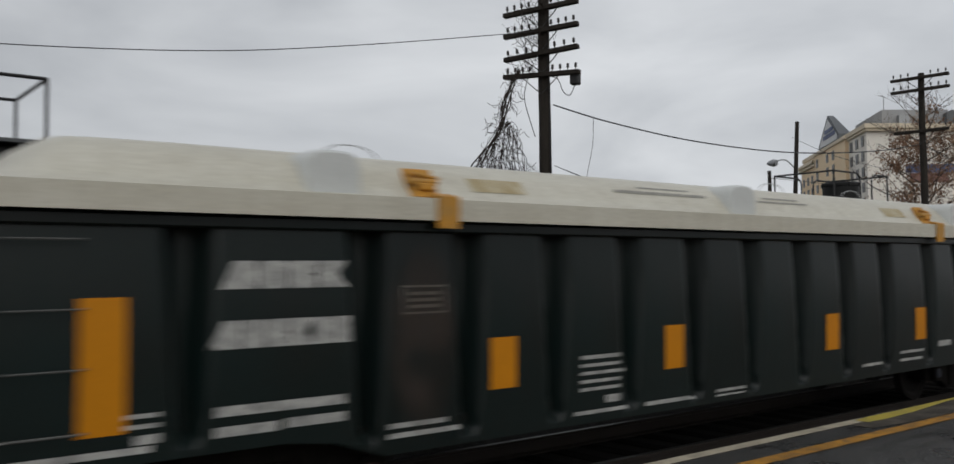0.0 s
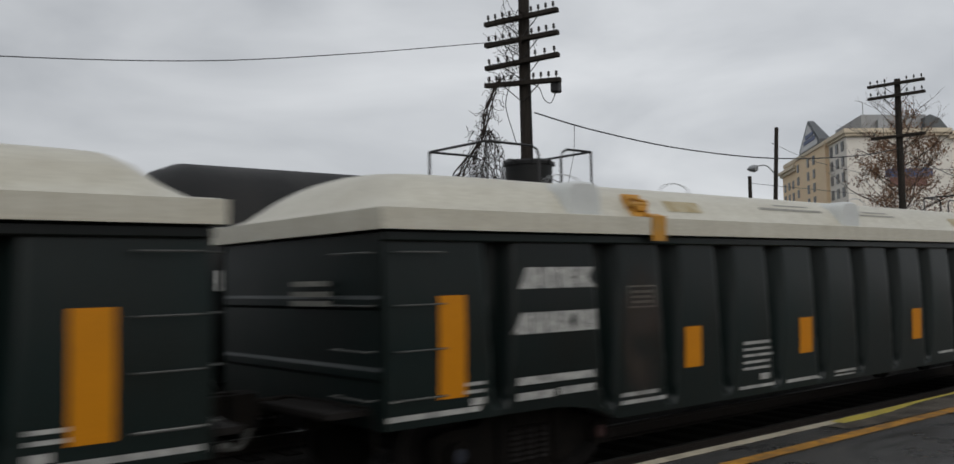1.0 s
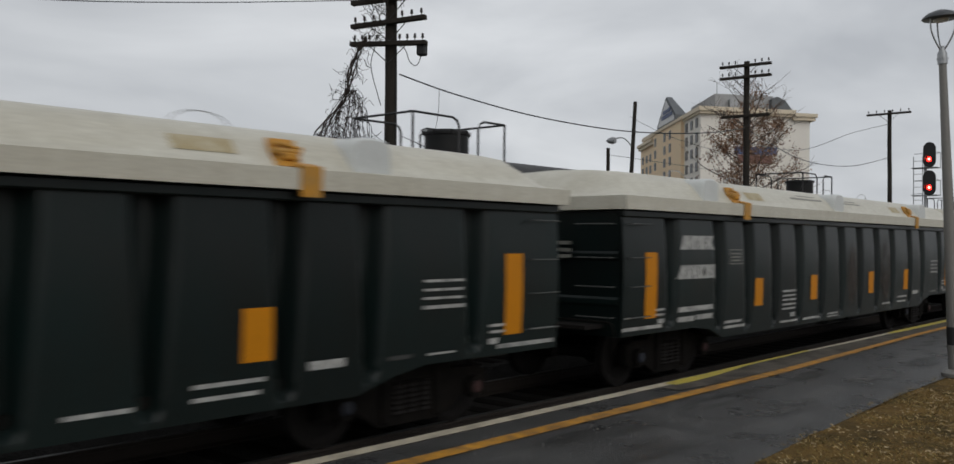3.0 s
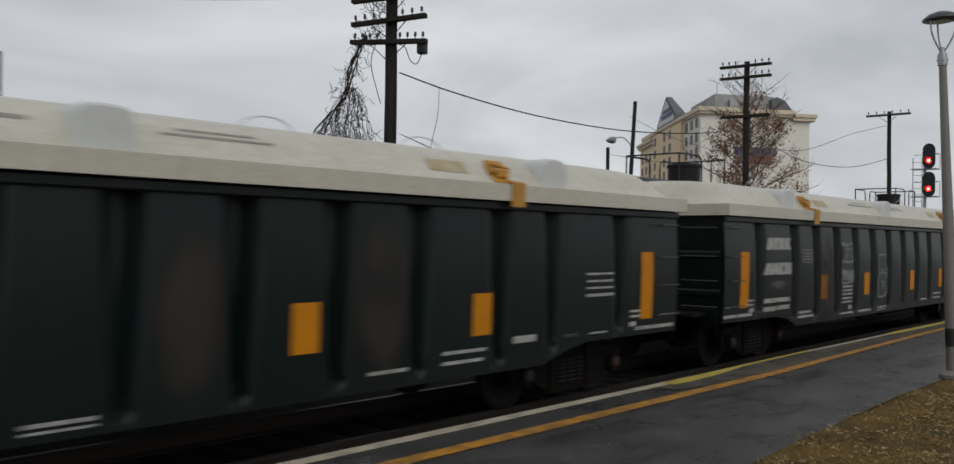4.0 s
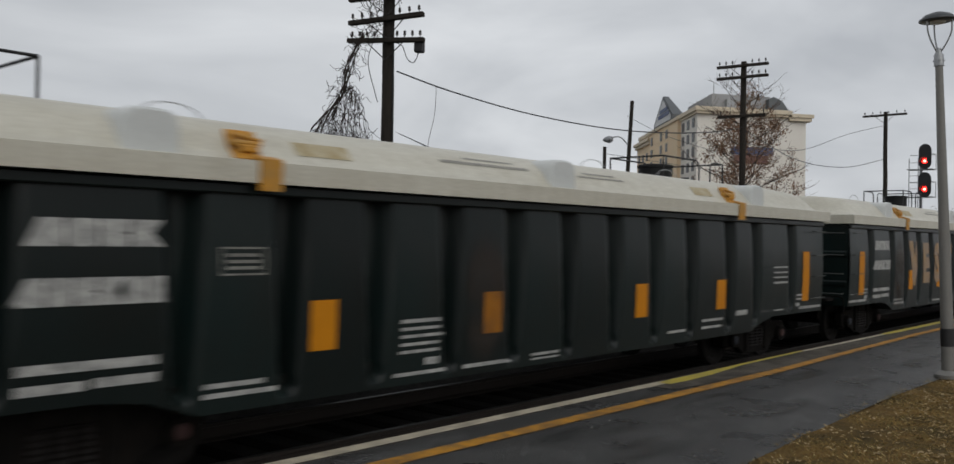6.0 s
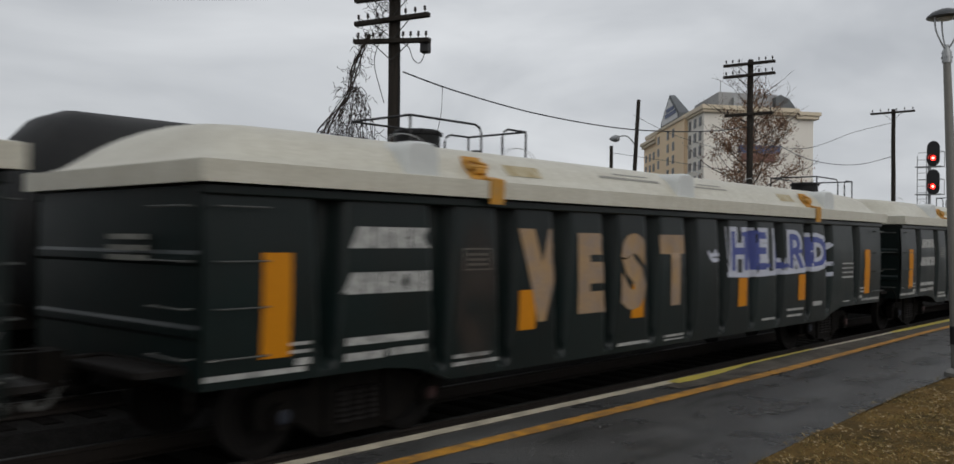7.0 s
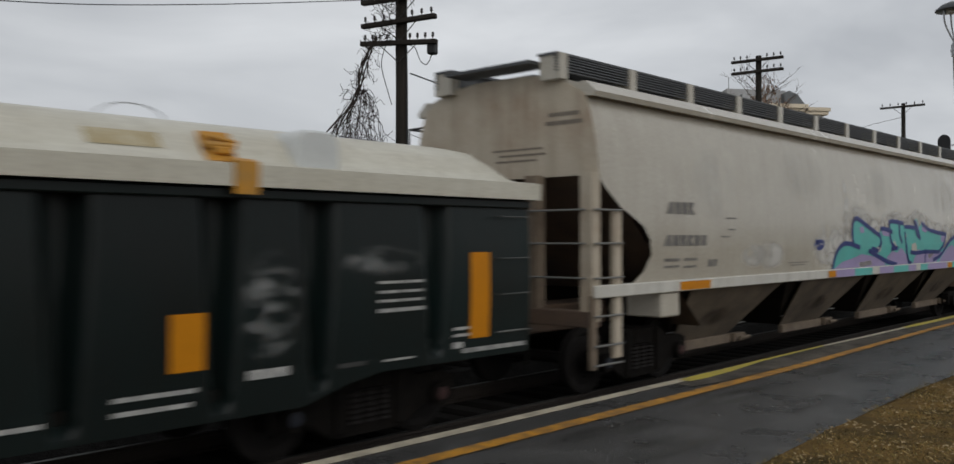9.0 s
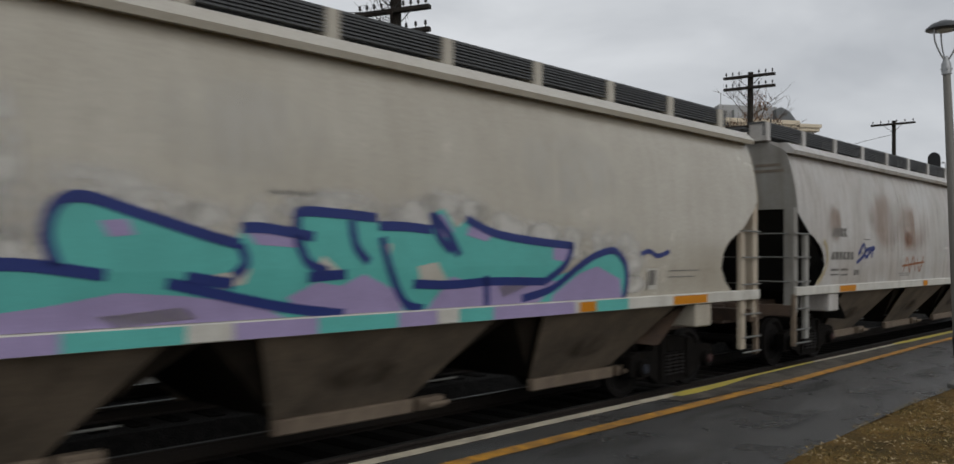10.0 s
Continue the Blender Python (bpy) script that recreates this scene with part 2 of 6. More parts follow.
def smear(name, colour, strength, scale=3.0, cover=0.45, stretch=(1, 1, 1), plane=(2, 0, 2), rough=0.7):
    """A soft-edged film of dust, chalk or spray: thin at the rim, broken by noise."""
    m = bpy.data.materials.new(name)
    m.use_nodes = True
    n, l = m.node_tree.nodes, m.node_tree.links
    b = n["Principled BSDF"]
    b.inputs["Base Color"].default_value, b.inputs["Roughness"].default_value = (*colour, 1), rough
    co, sub, cut, ln = n.new("ShaderNodeTexCoord"), n.new("ShaderNodeVectorMath"), n.new("ShaderNodeVectorMath"), n.new("ShaderNodeVectorMath")
    sub.operation, cut.operation, ln.operation = "SUBTRACT", "MULTIPLY", "LENGTH"
    sub.inputs[1].default_value, cut.inputs[1].default_value = (0.5, 0.5, 0.5), plane
    l.new(co.outputs["Generated"], sub.inputs[0])
    l.new(sub.outputs["Vector"], cut.inputs[0])
    l.new(cut.outputs["Vector"], ln.inputs[0])
    rim = n.new("ShaderNodeMapRange")
    rim.interpolation_type = "SMOOTHSTEP"
    rim.inputs["From Min"].default_value, rim.inputs["From Max"].default_value = 0.45, 1.0
    rim.inputs["To Min"].default_value, rim.inputs["To Max"].default_value = 1.0, 0.0
    l.new(ln.outputs["Value"], rim.inputs["Value"])
    mp, no, rg, mul = n.new("ShaderNodeMapping"), n.new("ShaderNodeTexNoise"), n.new("ShaderNodeMapRange"), n.new("ShaderNodeMath")
    mp.inputs["Scale"].default_value = stretch
    no.inputs["Scale"].default_value, no.inputs["Detail"].default_value = scale, 6
    l.new(co.outputs["Object"], mp.inputs["Vector"])
    l.new(mp.outputs["Vector"], no.inputs["Vector"])
    l.new(no.outputs["Fac"], rg.inputs["Value"])
    rg.inputs["From Min"].default_value, rg.inputs["From Max"].default_value = cover, cover + 0.25
    rg.inputs["To Max"].default_value = strength
    mul.operation = "MULTIPLY"
    l.new(rim.outputs["Result"], mul.inputs[0])
    l.new(rg.outputs["Result"], mul.inputs[1])
    l.new(mul.outputs["Value"], b.inputs["Alpha"])
    return m


M_CHALK = smear("chalk_smear", (0.34, 0.35, 0.35), 0.46, 5.0, 0.42, (1, 1, 2.2))
M_BROWN = smear("rusty_dust", (0.052, 0.036, 0.027), 0.5, 2.0, 0.30)
M_SPRAY = smear("soft_overspray", (0.64, 0.63, 0.60), 0.75, 3.0, 0.32)
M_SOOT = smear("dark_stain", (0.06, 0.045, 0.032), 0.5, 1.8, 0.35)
M_DRIP = smear("rust_drip", (0.30, 0.13, 0.06), 0.55, 3.0, 0.30, (2.5, 1, 0.5))
M_RUSTWASH = smear("rust_wash", (0.30, 0.19, 0.13), 0.45, 1.6, 0.36, (1.6, 1, 0.5))
M_DAMP = smear("damp_film", (0.026, 0.026, 0.025), 0.38, 1.6, 0.36, (0.5, 1.6, 1), (2, 2, 0), 0.32)
M_DRY = smear("drying_film", (0.085, 0.083, 0.08), 0.6, 1.8, 0.38, (0.5, 1.6, 1), (2, 2, 0), 0.7)
M_PALE = smear("pale_wash", (0.62, 0.61, 0.58), 0.32, 1.5, 0.35, (2.0, 1, 0.4))
M_GROUND = material("bare_ground", (0.05, 0.044, 0.036), 0.95, vary=0.4, scale=0.15, fine=8, bump=0.3, second=(0.03, 0.03, 0.02), spec=0.2)
# stone colour lowered to include the shade below the train
M_BALLAST = material("shaded_ballast", (0.03, 0.028, 0.026), 0.95, vary=0.5, scale=7, fine=35, bump=0.6, second=(0.012, 0.011, 0.010), spec=0.2)
M_RAIL = material("rail_steel", (0.035, 0.027, 0.022), 0.7, 0.2, vary=0.3, scale=6, bump=0.03)
M_RAILTOP = material("polished_railhead", (0.06, 0.058, 0.055), 0.5, 0.6, vary=0.1, scale=10, bump=0.0)
# creosote brown, deepened further by painted-in shade from the train
M_TIE = material("creosoted_tie", (0.012, 0.010, 0.009), 0.95, vary=0.4, scale=5, bump=0.15, random_tint=0.3, spec=0.1)
M_POLE = material("weathered_pole", (0.042, 0.036, 0.030), 0.9, vary=0.4, scale=3, fine=40, bump=0.15, second=(0.022, 0.019, 0.016), stretch=(4, 4, 0.5), spec=0.2)
M_INSUL = material("dark_insulator", (0.03, 0.027, 0.025), 0.3, vary=0.2, scale=20, bump=0.0)
M_WIRE = material("black_wire", (0.018, 0.018, 0.02), 0.6, vary=0.1, bump=0.0)
M_VINE = material("bare_vine", (0.03, 0.023, 0.019), 0.9, vary=0.3, scale=9, bump=0.05, spec=0.2)
M_BARK = material("grey_bark", (0.11, 0.088, 0.072), 0.9, vary=0.4, scale=6, bump=0.15)
M_LEAF = material("brown_dead_leaf", (0.30, 0.18, 0.11), 0.85, vary=0.4, scale=0.6, fine=6, bump=0.0, second=(0.17, 0.105, 0.075), spec=0.2)
M_STUCCO = material("cream_stucco", (0.86, 0.82, 0.75), 0.85, vary=0.06, scale=0.12, fine=3, bump=0.02, second=(0.80, 0.755, 0.68))
M_TANWALL = material("tan_stucco", (0.90, 0.70, 0.47), 0.85, vary=0.06, scale=0.12, fine=3, bump=0.02)
M_CORNICE = material("tan_cornice", (0.74, 0.64, 0.49), 0.8, vary=0.08, scale=0.3, bump=0.02)
M_PLANT = material("plant_room_cladding", (0.34, 0.345, 0.35), 0.7, vary=0.12, scale=0.4, bump=0.02)
M_SLATE = material("grey_slate_roof", (0.12, 0.13, 0.14), 0.6, vary=0.2, scale=0.5, bump=0.05)
M_GLASS = material("dark_window_glass", (0.06, 0.06, 0.062), 0.35, vary=0.1, scale=0.5, bump=0.0, random_tint=0.4)
M_FRAME = material("window_frame_paint", (0.22, 0.205, 0.185), 0.6, vary=0.1, bump=0.0)
M_SIGNBLUE = material("blue_sign_face", (0.10, 0.13, 0.24), 0.6, vary=0.1, scale=1, bump=0.0)
M_SIGNRED = material("red_sign_face", (0.26, 0.13, 0.115), 0.6, vary=0.1, scale=1, bump=0.0)
M_SIGNWHITE = material("white_sign_face", (0.7, 0.7, 0.7), 0.5, vary=0.1, scale=1, bump=0.0)
M_LAMPPOST = material("grey_lamp_paint", (0.20, 0.195, 0.18), 0.5, 0.1, vary=0.12, scale=4, bump=0.02)
M_LAMPHEAD = material("charcoal_lamp_paint", (0.06, 0.064, 0.068), 0.4, 0.2, vary=0.12, scale=6, bump=0.01)
M_GALV = material("galvanised_steel", (0.36, 0.37, 0.38), 0.45, 0.5, vary=0.15, scale=8, bump=0.02)
M_SIGNALBLACK = material("signal_black", (0.014, 0.014, 0.015), 0.6, vary=0.1, bump=0.0)
M_RED = glow("red_signal_lens", (1.0, 0.02, 0.015), 5.0)
M_HOT = glow("red_signal_core", (1.0, 0.30, 0.22), 6.0)
M_FROST = material("frosted_lamp_glass", (0.55, 0.55, 0.52), 0.35, vary=0.05, bump=0.0)


# ---- mesh helpers ----
def face_up(bm):
    bmesh.ops.recalc_face_normals(bm, faces=bm.faces)


def mesh_of(name, bm, mat, smooth=False):
    me = bpy.data.meshes.new(name)
    face_up(bm)
    bm.to_mesh(me)
    bm.free()
    me.materials.append(mat)
    if smooth:
        me.shade_smooth()
        me.set_sharp_from_angle(angle=radians(38))
    return me


def part(name, bm, mat, parent, label="", smooth=False):
    ob = new(name, mesh_of(name, bm, mat, smooth) if isinstance(bm, bmesh.types.BMesh) else bm)
    ob.parent = parent
    return tagged(ob, label)


def place(ob, x, y, z, rx=0, ry=0, rz=0):
    ob.matrix_basis = pose(x, y, z, rx, ry, rz)
    return ob


def thing(name, m, label, category, group="", kind=""):
    ob = new(name)
    ob.empty_display_size = 0.2
    ob.matrix_basis = m
    return tagged(ob, label, category, group, kind)


def solid(name, bm, mat, label, category="", group="", kind="", smooth=False):
    return tagged(new(name, mesh_of(name, bm, mat, smooth)), label, category, group, kind)


def box(bm, x0, x1, y0, y1, z0, z1, bevel=0.0):
    v = [bm.verts.new(p) for p in ((x0, y0, z0), (x1, y0, z0), (x1, y1, z0), (x0, y1, z0), (x0, y0, z1), (x1, y0, z1), (x1, y1, z1), (x0, y1, z1))]
    fs = [bm.faces.new([v[i] for i in q]) for q in ((3, 2, 1, 0), (4, 5, 6, 7), (0, 1, 5, 4), (1, 2, 6, 5), (2, 3, 7, 6), (3, 0, 4, 7))]
    if bevel:
        bmesh.ops.bevel(bm, geom=list({e for f in fs for e in f.edges}), offset=bevel, segments=1, affect="EDGES")
    return bm


def prism(bm, pts, a, b, axis="y"):
    """A flat outline (u, w) drawn out from a to b along an axis."""
    def at(u, w, k):
        return {"y": (u, k, w), "x": (k, u, w), "z": (u, w, k)}[axis]
    lo, hi = [bm.verts.new(at(u, w, a)) for u, w in pts], [bm.verts.new(at(u, w, b)) for u, w in pts]
    bm.faces.new(lo)
    bm.faces.new(hi[::-1])
    for i in range(len(pts)):
        j = (i + 1) % len(pts)
        bm.faces.new((lo[i], hi[i], hi[j], lo[j]))
    return bm


def tube(bm, pts, r, n=6, r2=None, cap=True):
    pts = [Vector(p) for p in pts]
    rings = []
    for i, p in enumerate(pts):
        d = (pts[min(i + 1, len(pts) - 1)] - pts[max(i - 1, 0)]).normalized()
        a = d.cross(Vector((0, 0, 1)) if abs(d.z) < 0.9 else Vector((1, 0, 0))).normalized()
        b = d.cross(a)
        k = r if r2 is None else r + (r2 - r) * i / (len(pts) - 1)
        rings.append([bm.verts.new(p + k * (math.cos(2 * math.pi * j / n) * a + math.sin(2 * math.pi * j / n) * b)) for j in range(n)])
    for q, s in zip(rings, rings[1:]):
        for j in range(n):
            bm.faces.new((q[j], q[(j + 1) % n], s[(j + 1) % n], s[j]))
    if cap and n > 2:
        bm.faces.new(rings[0][::-1])
        bm.faces.new(rings[-1])
    return bm


def lathe(bm, profile, n=20, axis="z", centre=(0, 0, 0)):
    """profile: (radius, height) along the axis."""
    rings = []
    for r, h in profile:
        ring = []
        for j in range(n):
            c, s = r * math.cos(2 * math.pi * j / n), r * math.sin(2 * math.pi * j / n)
            p = {"z": (c, s, h), "y": (c, h, s), "x": (h, c, s)}[axis]
            ring.append(bm.verts.new(Vector(p) + Vector(centre)))
        rings.append(ring)
    for q, s in zip(rings, rings[1:]):
        for j in range(n):
            bm.faces.new((q[j], q[(j + 1) % n], s[(j + 1) % n], s[j]))
    bm.faces.new(rings[0][::-1])
    bm.faces.new(rings[-1])
    return bm


def smooth_line(pts, steps=6):
    """A soft curve through the points."""
    out, p = [], [Vector(q) for q in pts]
    for i in range(len(p) - 1):
        a, b, c, d = p[max(i - 1, 0)], p[i], p[i + 1], p[min(i + 2, len(p) - 1)]
        for k in range(steps):
            t = k / steps
            out.append(0.5 * (2 * b + (c - a) * t + (2 * a - 5 * b + 4 * c - d) * t * t + (3 * b - a - 3 * c + d) * t ** 3))
    return out + [p[-1]]


def flat(bm, pts):
    """A flat painted shape (u, w), as triangles in the plane y = 0."""
    tri = geometry.tessellate_polygon([[Vector((u, w, 0)) for u, w in pts]])
    v = [bm.verts.new((u, 0, w)) for u, w in pts]
    for t in tri:
        try:
            bm.faces.new([v[i] for i in t])
        except ValueError:
            pass
    return bm


def ribbon(bm, pts, w, steps=6):
    """A painted line of width w along a soft curve (u, w) in the plane y = 0."""
    p = smooth_line([(u, v, 0) for u, v in pts], steps) if steps > 1 else [Vector((u, v, 0)) for u, v in pts]
    rows = []
    for i, q in enumerate(p):
        d = (p[min(i + 1, len(p) - 1)] - p[max(i - 1, 0)]).normalized()
        k = 0.5 * w
        rows.append((bm.verts.new((q.x - d.y * k, 0, q.y + d.x * k)), bm.verts.new((q.x + d.y * k, 0, q.y - d.x * k))))
    for (a, b), (c, d) in zip(rows, rows[1:]):
        bm.faces.new((a, b, d, c))
    return bm


def wrap(bm, surface, off, du=0.0, dw=0.0):
    """Lay a flat shape on a side: cut it finely, then give each point the surface's y, off metres proud (towards -y)."""
    for step, no, k in ((du, (1, 0, 0), 0), (dw, (0, 0, 1), 2)):
        if step:
            lo, hi = min(v.co[k] for v in bm.verts), max(v.co[k] for v in bm.verts)
            c = math.ceil(lo / step) * step
            while c < hi:
                bmesh.ops.bisect_plane(bm, geom=bm.verts[:] + bm.edges[:] + bm.faces[:], dist=1e-5, plane_co=(c if k == 0 else 0, 0, c if k == 2 else 0), plane_no=no)
                c += step
    for v in bm.verts:
        v.co.y = surface(v.co.x, v.co.z) - off
    return bm


def lerp_table(table, x):
    for (a, b), (c, d) in zip(table, table[1:]):
        if x <= c:
            return b + (d - b) * max(0.0, (x - a) / (c - a))
    return table[-1][1]


def smoothstep(x):
    x = max(0.0, min(1.0, x))
    return x * x * (3 - 2 * x)


# ---- the ground, tracks and platform ----
RAIL_TOP, TRACK_A, TRACK_B = -0.2, 7.5, 11.7

bm = bmesh.new()
ring = []
for r in (0, 40, 120, 400, 1200, 3000):
    ring.append([bm.verts.new((r * math.cos(k * math.pi / 16) + 20, r * math.sin(k * math.pi / 16) + 10, -0.72)) for k in range(32)] if r else [bm.verts.new((20, 10, -0.72))])
for k in range(32):
    bm.faces.new((ring[0][0], ring[1][k], ring[1][(k + 1) % 32]))
for q, s in zip(ring[1:], ring[2:]):
    for k in range(32):
        bm.faces.new((q[k], s[k], s[(k + 1) % 32], q[(k + 1) % 32]))
solid("ground", bm, M_GROUND, "flat bare ground reaching to the horizon", kind="structure")


def ballast_bed(name, yc):
    b = bmesh.new()
    prism(b, [(yc - 2.05, -0.72), (yc + 2.05, -0.72), (yc + 1.55, -0.40), (yc - 1.55, -0.40)], -160, 200, "x")
    return solid(name, b, M_BALLAST, "crushed-stone ballast under the track, coloured dark for the train's shade", kind="structure")


def rails(yc):
    for side in (-1, 1):
        y = yc + side * 0.755
        b = bmesh.new()
        prism(b, [(y - 0.07, -0.385), (y + 0.07, -0.385), (y + 0.07, -0.372), (y + 0.012, -0.35), (y + 0.012, -0.245), (y + 0.036, -0.235), (y + 0.036, -0.206), (y - 0.036, -0.206), (y - 0.036, -0.235), (y - 0.012, -0.245), (y - 0.012, -0.35), (y - 0.07, -0.372)], -160, 200, "x")
        ob = solid("rail", b, M_RAIL, "rusty steel rail with a bright running surface", "rail", "rails of the tracks", "structure")
        b = bmesh.new()
        box(b, -160, 200, y - 0.03, y + 0.03, -0.206, RAIL_TOP)
        part("rail_head", b, M_RAILTOP, ob, "polished running surface")


ballast_bed("ballast_1", TRACK_A)
ballast_bed("ballast_2", TRACK_B)
rails(TRACK_A)
rails(TRACK_B)

# the platform: an asphalt walk with a painted edge
bm = bmesh.new()
edge_y = 5.60
xs = [-30 + 1.0 * i for i in range(101)]
top = []
for x in xs:
    yb = lerp_table([(-30, 2.9), (5, 3.0), (8.4, 3.22), (10.8, 3.3), (20, 3.3), (71, 3.3)], x) + 0.04 * noise.noise(Vector((x * 0.8, 0, 3)))
    top.append([bm.verts.new((x, yb, -0.01)), bm.verts.new((x, 4.2, 0.010)), bm.verts.new((x, edge_y, 0.0)), bm.verts.new((x, edge_y, -0.72)), bm.verts.new((x, yb, -0.5))])
for a, b in zip(top, top[1:]):
    for k in range(4):
        bm.faces.new((a[k], b[k], b[k + 1], a[k + 1]))
solid("platform", bm, M_ASPHALT, "low station platform paved in wet dark asphalt", kind="structure")

bm = bmesh.new()
prism(bm, [(edge_y, -0.72), (5.78, -0.72), (5.78, -0.02), (5.765, 0.004), (edge_y, 0.004)], -30, 70, "x")
solid("platform_edge", bm, M_KERB, "worn concrete edge of the platform beside the rails", kind="structure")


def painted_line(name, spans, mat, label, z):
    """spans: (x, y of the near side, width), a strip of paint with a slightly uneven edge"""
    b, rows = bmesh.new(), []
    for i in range(len(spans) - 1):
        (xa, ya, wa), (xb, yb, wb) = spans[i], spans[i + 1]
        n = max(1, int((xb - xa) / 0.25))
        for k in range(n + (i == len(spans) - 2)):
            u = k / n
            x, y, w = xa + (xb - xa) * u, ya + (yb - ya) * u, wa + (wb - wa) * u
            j = 0.008 * noise.noise(Vector((x * 3, 1, 7)))
            rows.append((b.verts.new((x, y + j, z)), b.verts.new((x, y + w + 0.006 * noise.noise(Vector((x * 3, 5, 2))), z))))
    for (p, q), (r, s) in zip(rows, rows[1:]):
        b.faces.new((p, r, s, q))
    return solid(name, b, mat, label, kind="structure")


painted_line("edge_line", [(-30, 5.61, 0.16), (3, 5.61, 0.16), (10.0, 5.58, 0.15), (10.3, 5.59, 0.10)], M_LINEWHITE, "worn off-white line along the platform edge", 0.0085)
painted_line("edge_line_yellow", [(9.92, 5.52, 0.16), (10.3, 5.50, 0.21), (11.0, 5.53, 0.18), (12.2, 5.66, 0.08), (14.6, 5.70, 0.07)], M_LINEYELLOW, "bright yellow paint on the platform edge", 0.0125)
painted_line("edge_line_yellow_far", [(18.6, 5.66, 0.10), (19.2, 5.62, 0.16), (22.5, 5.60, 0.17), (24, 5.62, 0.14)], M_LINEYELLOW, "yellow paint on the far platform edge", 0.0125)
painted_line("edge_line_worn", [(14.6, 5.69, 0.07), (16.5, 5.66, 0.09), (18.6, 5.66, 0.09)], M_LINEWHITE, "worn pale line on the far platform edge", 0.0125)
painted_line("edge_slab", [(9.6, 5.30, 0.28), (10.5, 5.20, 0.40), (13, 5.18, 0.58), (40, 5.22, 0.55)], M_KERB, "rough worn concrete strip behind the platform edge", 0.0090)
painted_line("safety_line", [(-30, 5.00, 0.18), (4.8, 5.02, 0.18), (8, 5.0, 0.18), (12, 4.98, 0.17), (15.5, 5.08, 0.14), (19, 5.16, 0.14), (60, 5.2, 0.14)], M_LINEORANGE, "worn orange safety line on the asphalt", 0.0145)

# damp and drying patches on the asphalt
rng = random.Random(14)
for k in range(20):
    x, y = 1.6 + 2.6 * (k // 2), (3.92, 4.62)[k % 2]
    w, h = rng.uniform(0.9, 1.28), rng.uniform(0.2, 0.33)
    z = 0.0150
    b = bmesh.new()
    b.faces.new([b.verts.new(p) for p in ((x - w, y - h, z), (x + w, y - h, z), (x + w, y + h, z), (x - w, y + h, z))])
    wet = k % 5 not in (1, 3)
    solid("damp_patch" if wet else "dry_patch", b, M_DAMP if wet else M_DRY, "uneven damp film on the asphalt" if wet else "paler drying film on the asphalt", kind="structure")

# the lawn behind the walk
bm = bmesh.new()
nx, ny = 120, 40
grid = []
for i in range(nx + 1):
    x = -30 + 100 * (i / nx)
    row = []
    for j in range(ny + 1):
        y = -22 + 25.22 * (j / ny)
        yb = lerp_table([(-30, 2.94), (5, 3.04), (8.4, 3.26), (10.8, 3.34), (70, 3.34)], x)
        if j == ny:
            y = yb
        z = 0.015 + 0.03 * noise.noise(Vector((x * 0.5, y * 0.5, 0))) - (0.03 if j == ny else 0.0)
        row.append(bm.verts.new((x, y, z)))
    grid.append(row)
for a, b in zip(grid, grid[1:]):
    for j in range(ny):
        bm.faces.new((a[j], b[j], b[j + 1], a[j + 1]))
solid("lawn", bm, M_LAWN, "patchy brown winter lawn beside the platform", kind="structure", smooth=True)

rng = random.Random(5)
verts, faces = [], []
for i in range(30000):
    x = rng.uniform(4.5, 16.0)
    y = rng.uniform(1.2, 3.36)
    yb = lerp_table([(-30, 2.94), (5, 3.04), (8.4, 3.26), (10.8, 3.34), (70, 3.34)], x) + 0.05 * noise.noise(Vector((x * 2, 0, 1)))
    if y > yb or noise.noise(Vector((x * 1.1, y * 1.1, 4))) < rng.uniform(-0.5, 0.1):
        continue
    h = rng.uniform(0.006, 0.024)
    a, lean = rng.uniform(0, 6.28), rng.uniform(0.8, 3.2)
    dx, dy = math.cos(a) * 0.0035, math.sin(a) * 0.0035
    ex, ey = -math.sin(a) * h * lean, math.cos(a) * h * lean
    k = len(verts)
    z = 0.012 + 0.03 * noise.noise(Vector((x * 0.5, y * 0.5, 0)))
    verts += [(x - dx, y - dy, z), (x + dx, y + dy, z), (x + ex * 0.5 + dx * 0.7, y + ey * 0.5 + dy * 0.7, z + h * 0.7), (x + ex, y + ey, z + h)]
    faces += [(k, k + 1, k + 2), (k, k + 2, k + 3)]
me = bpy.data.meshes.new("grass")
me.from_pydata(verts, [], faces)
me.materials.append(M_GRASS)
tagged(new("grass", me), "short withered grass with brown and olive blades", "grass", kind="stuff")

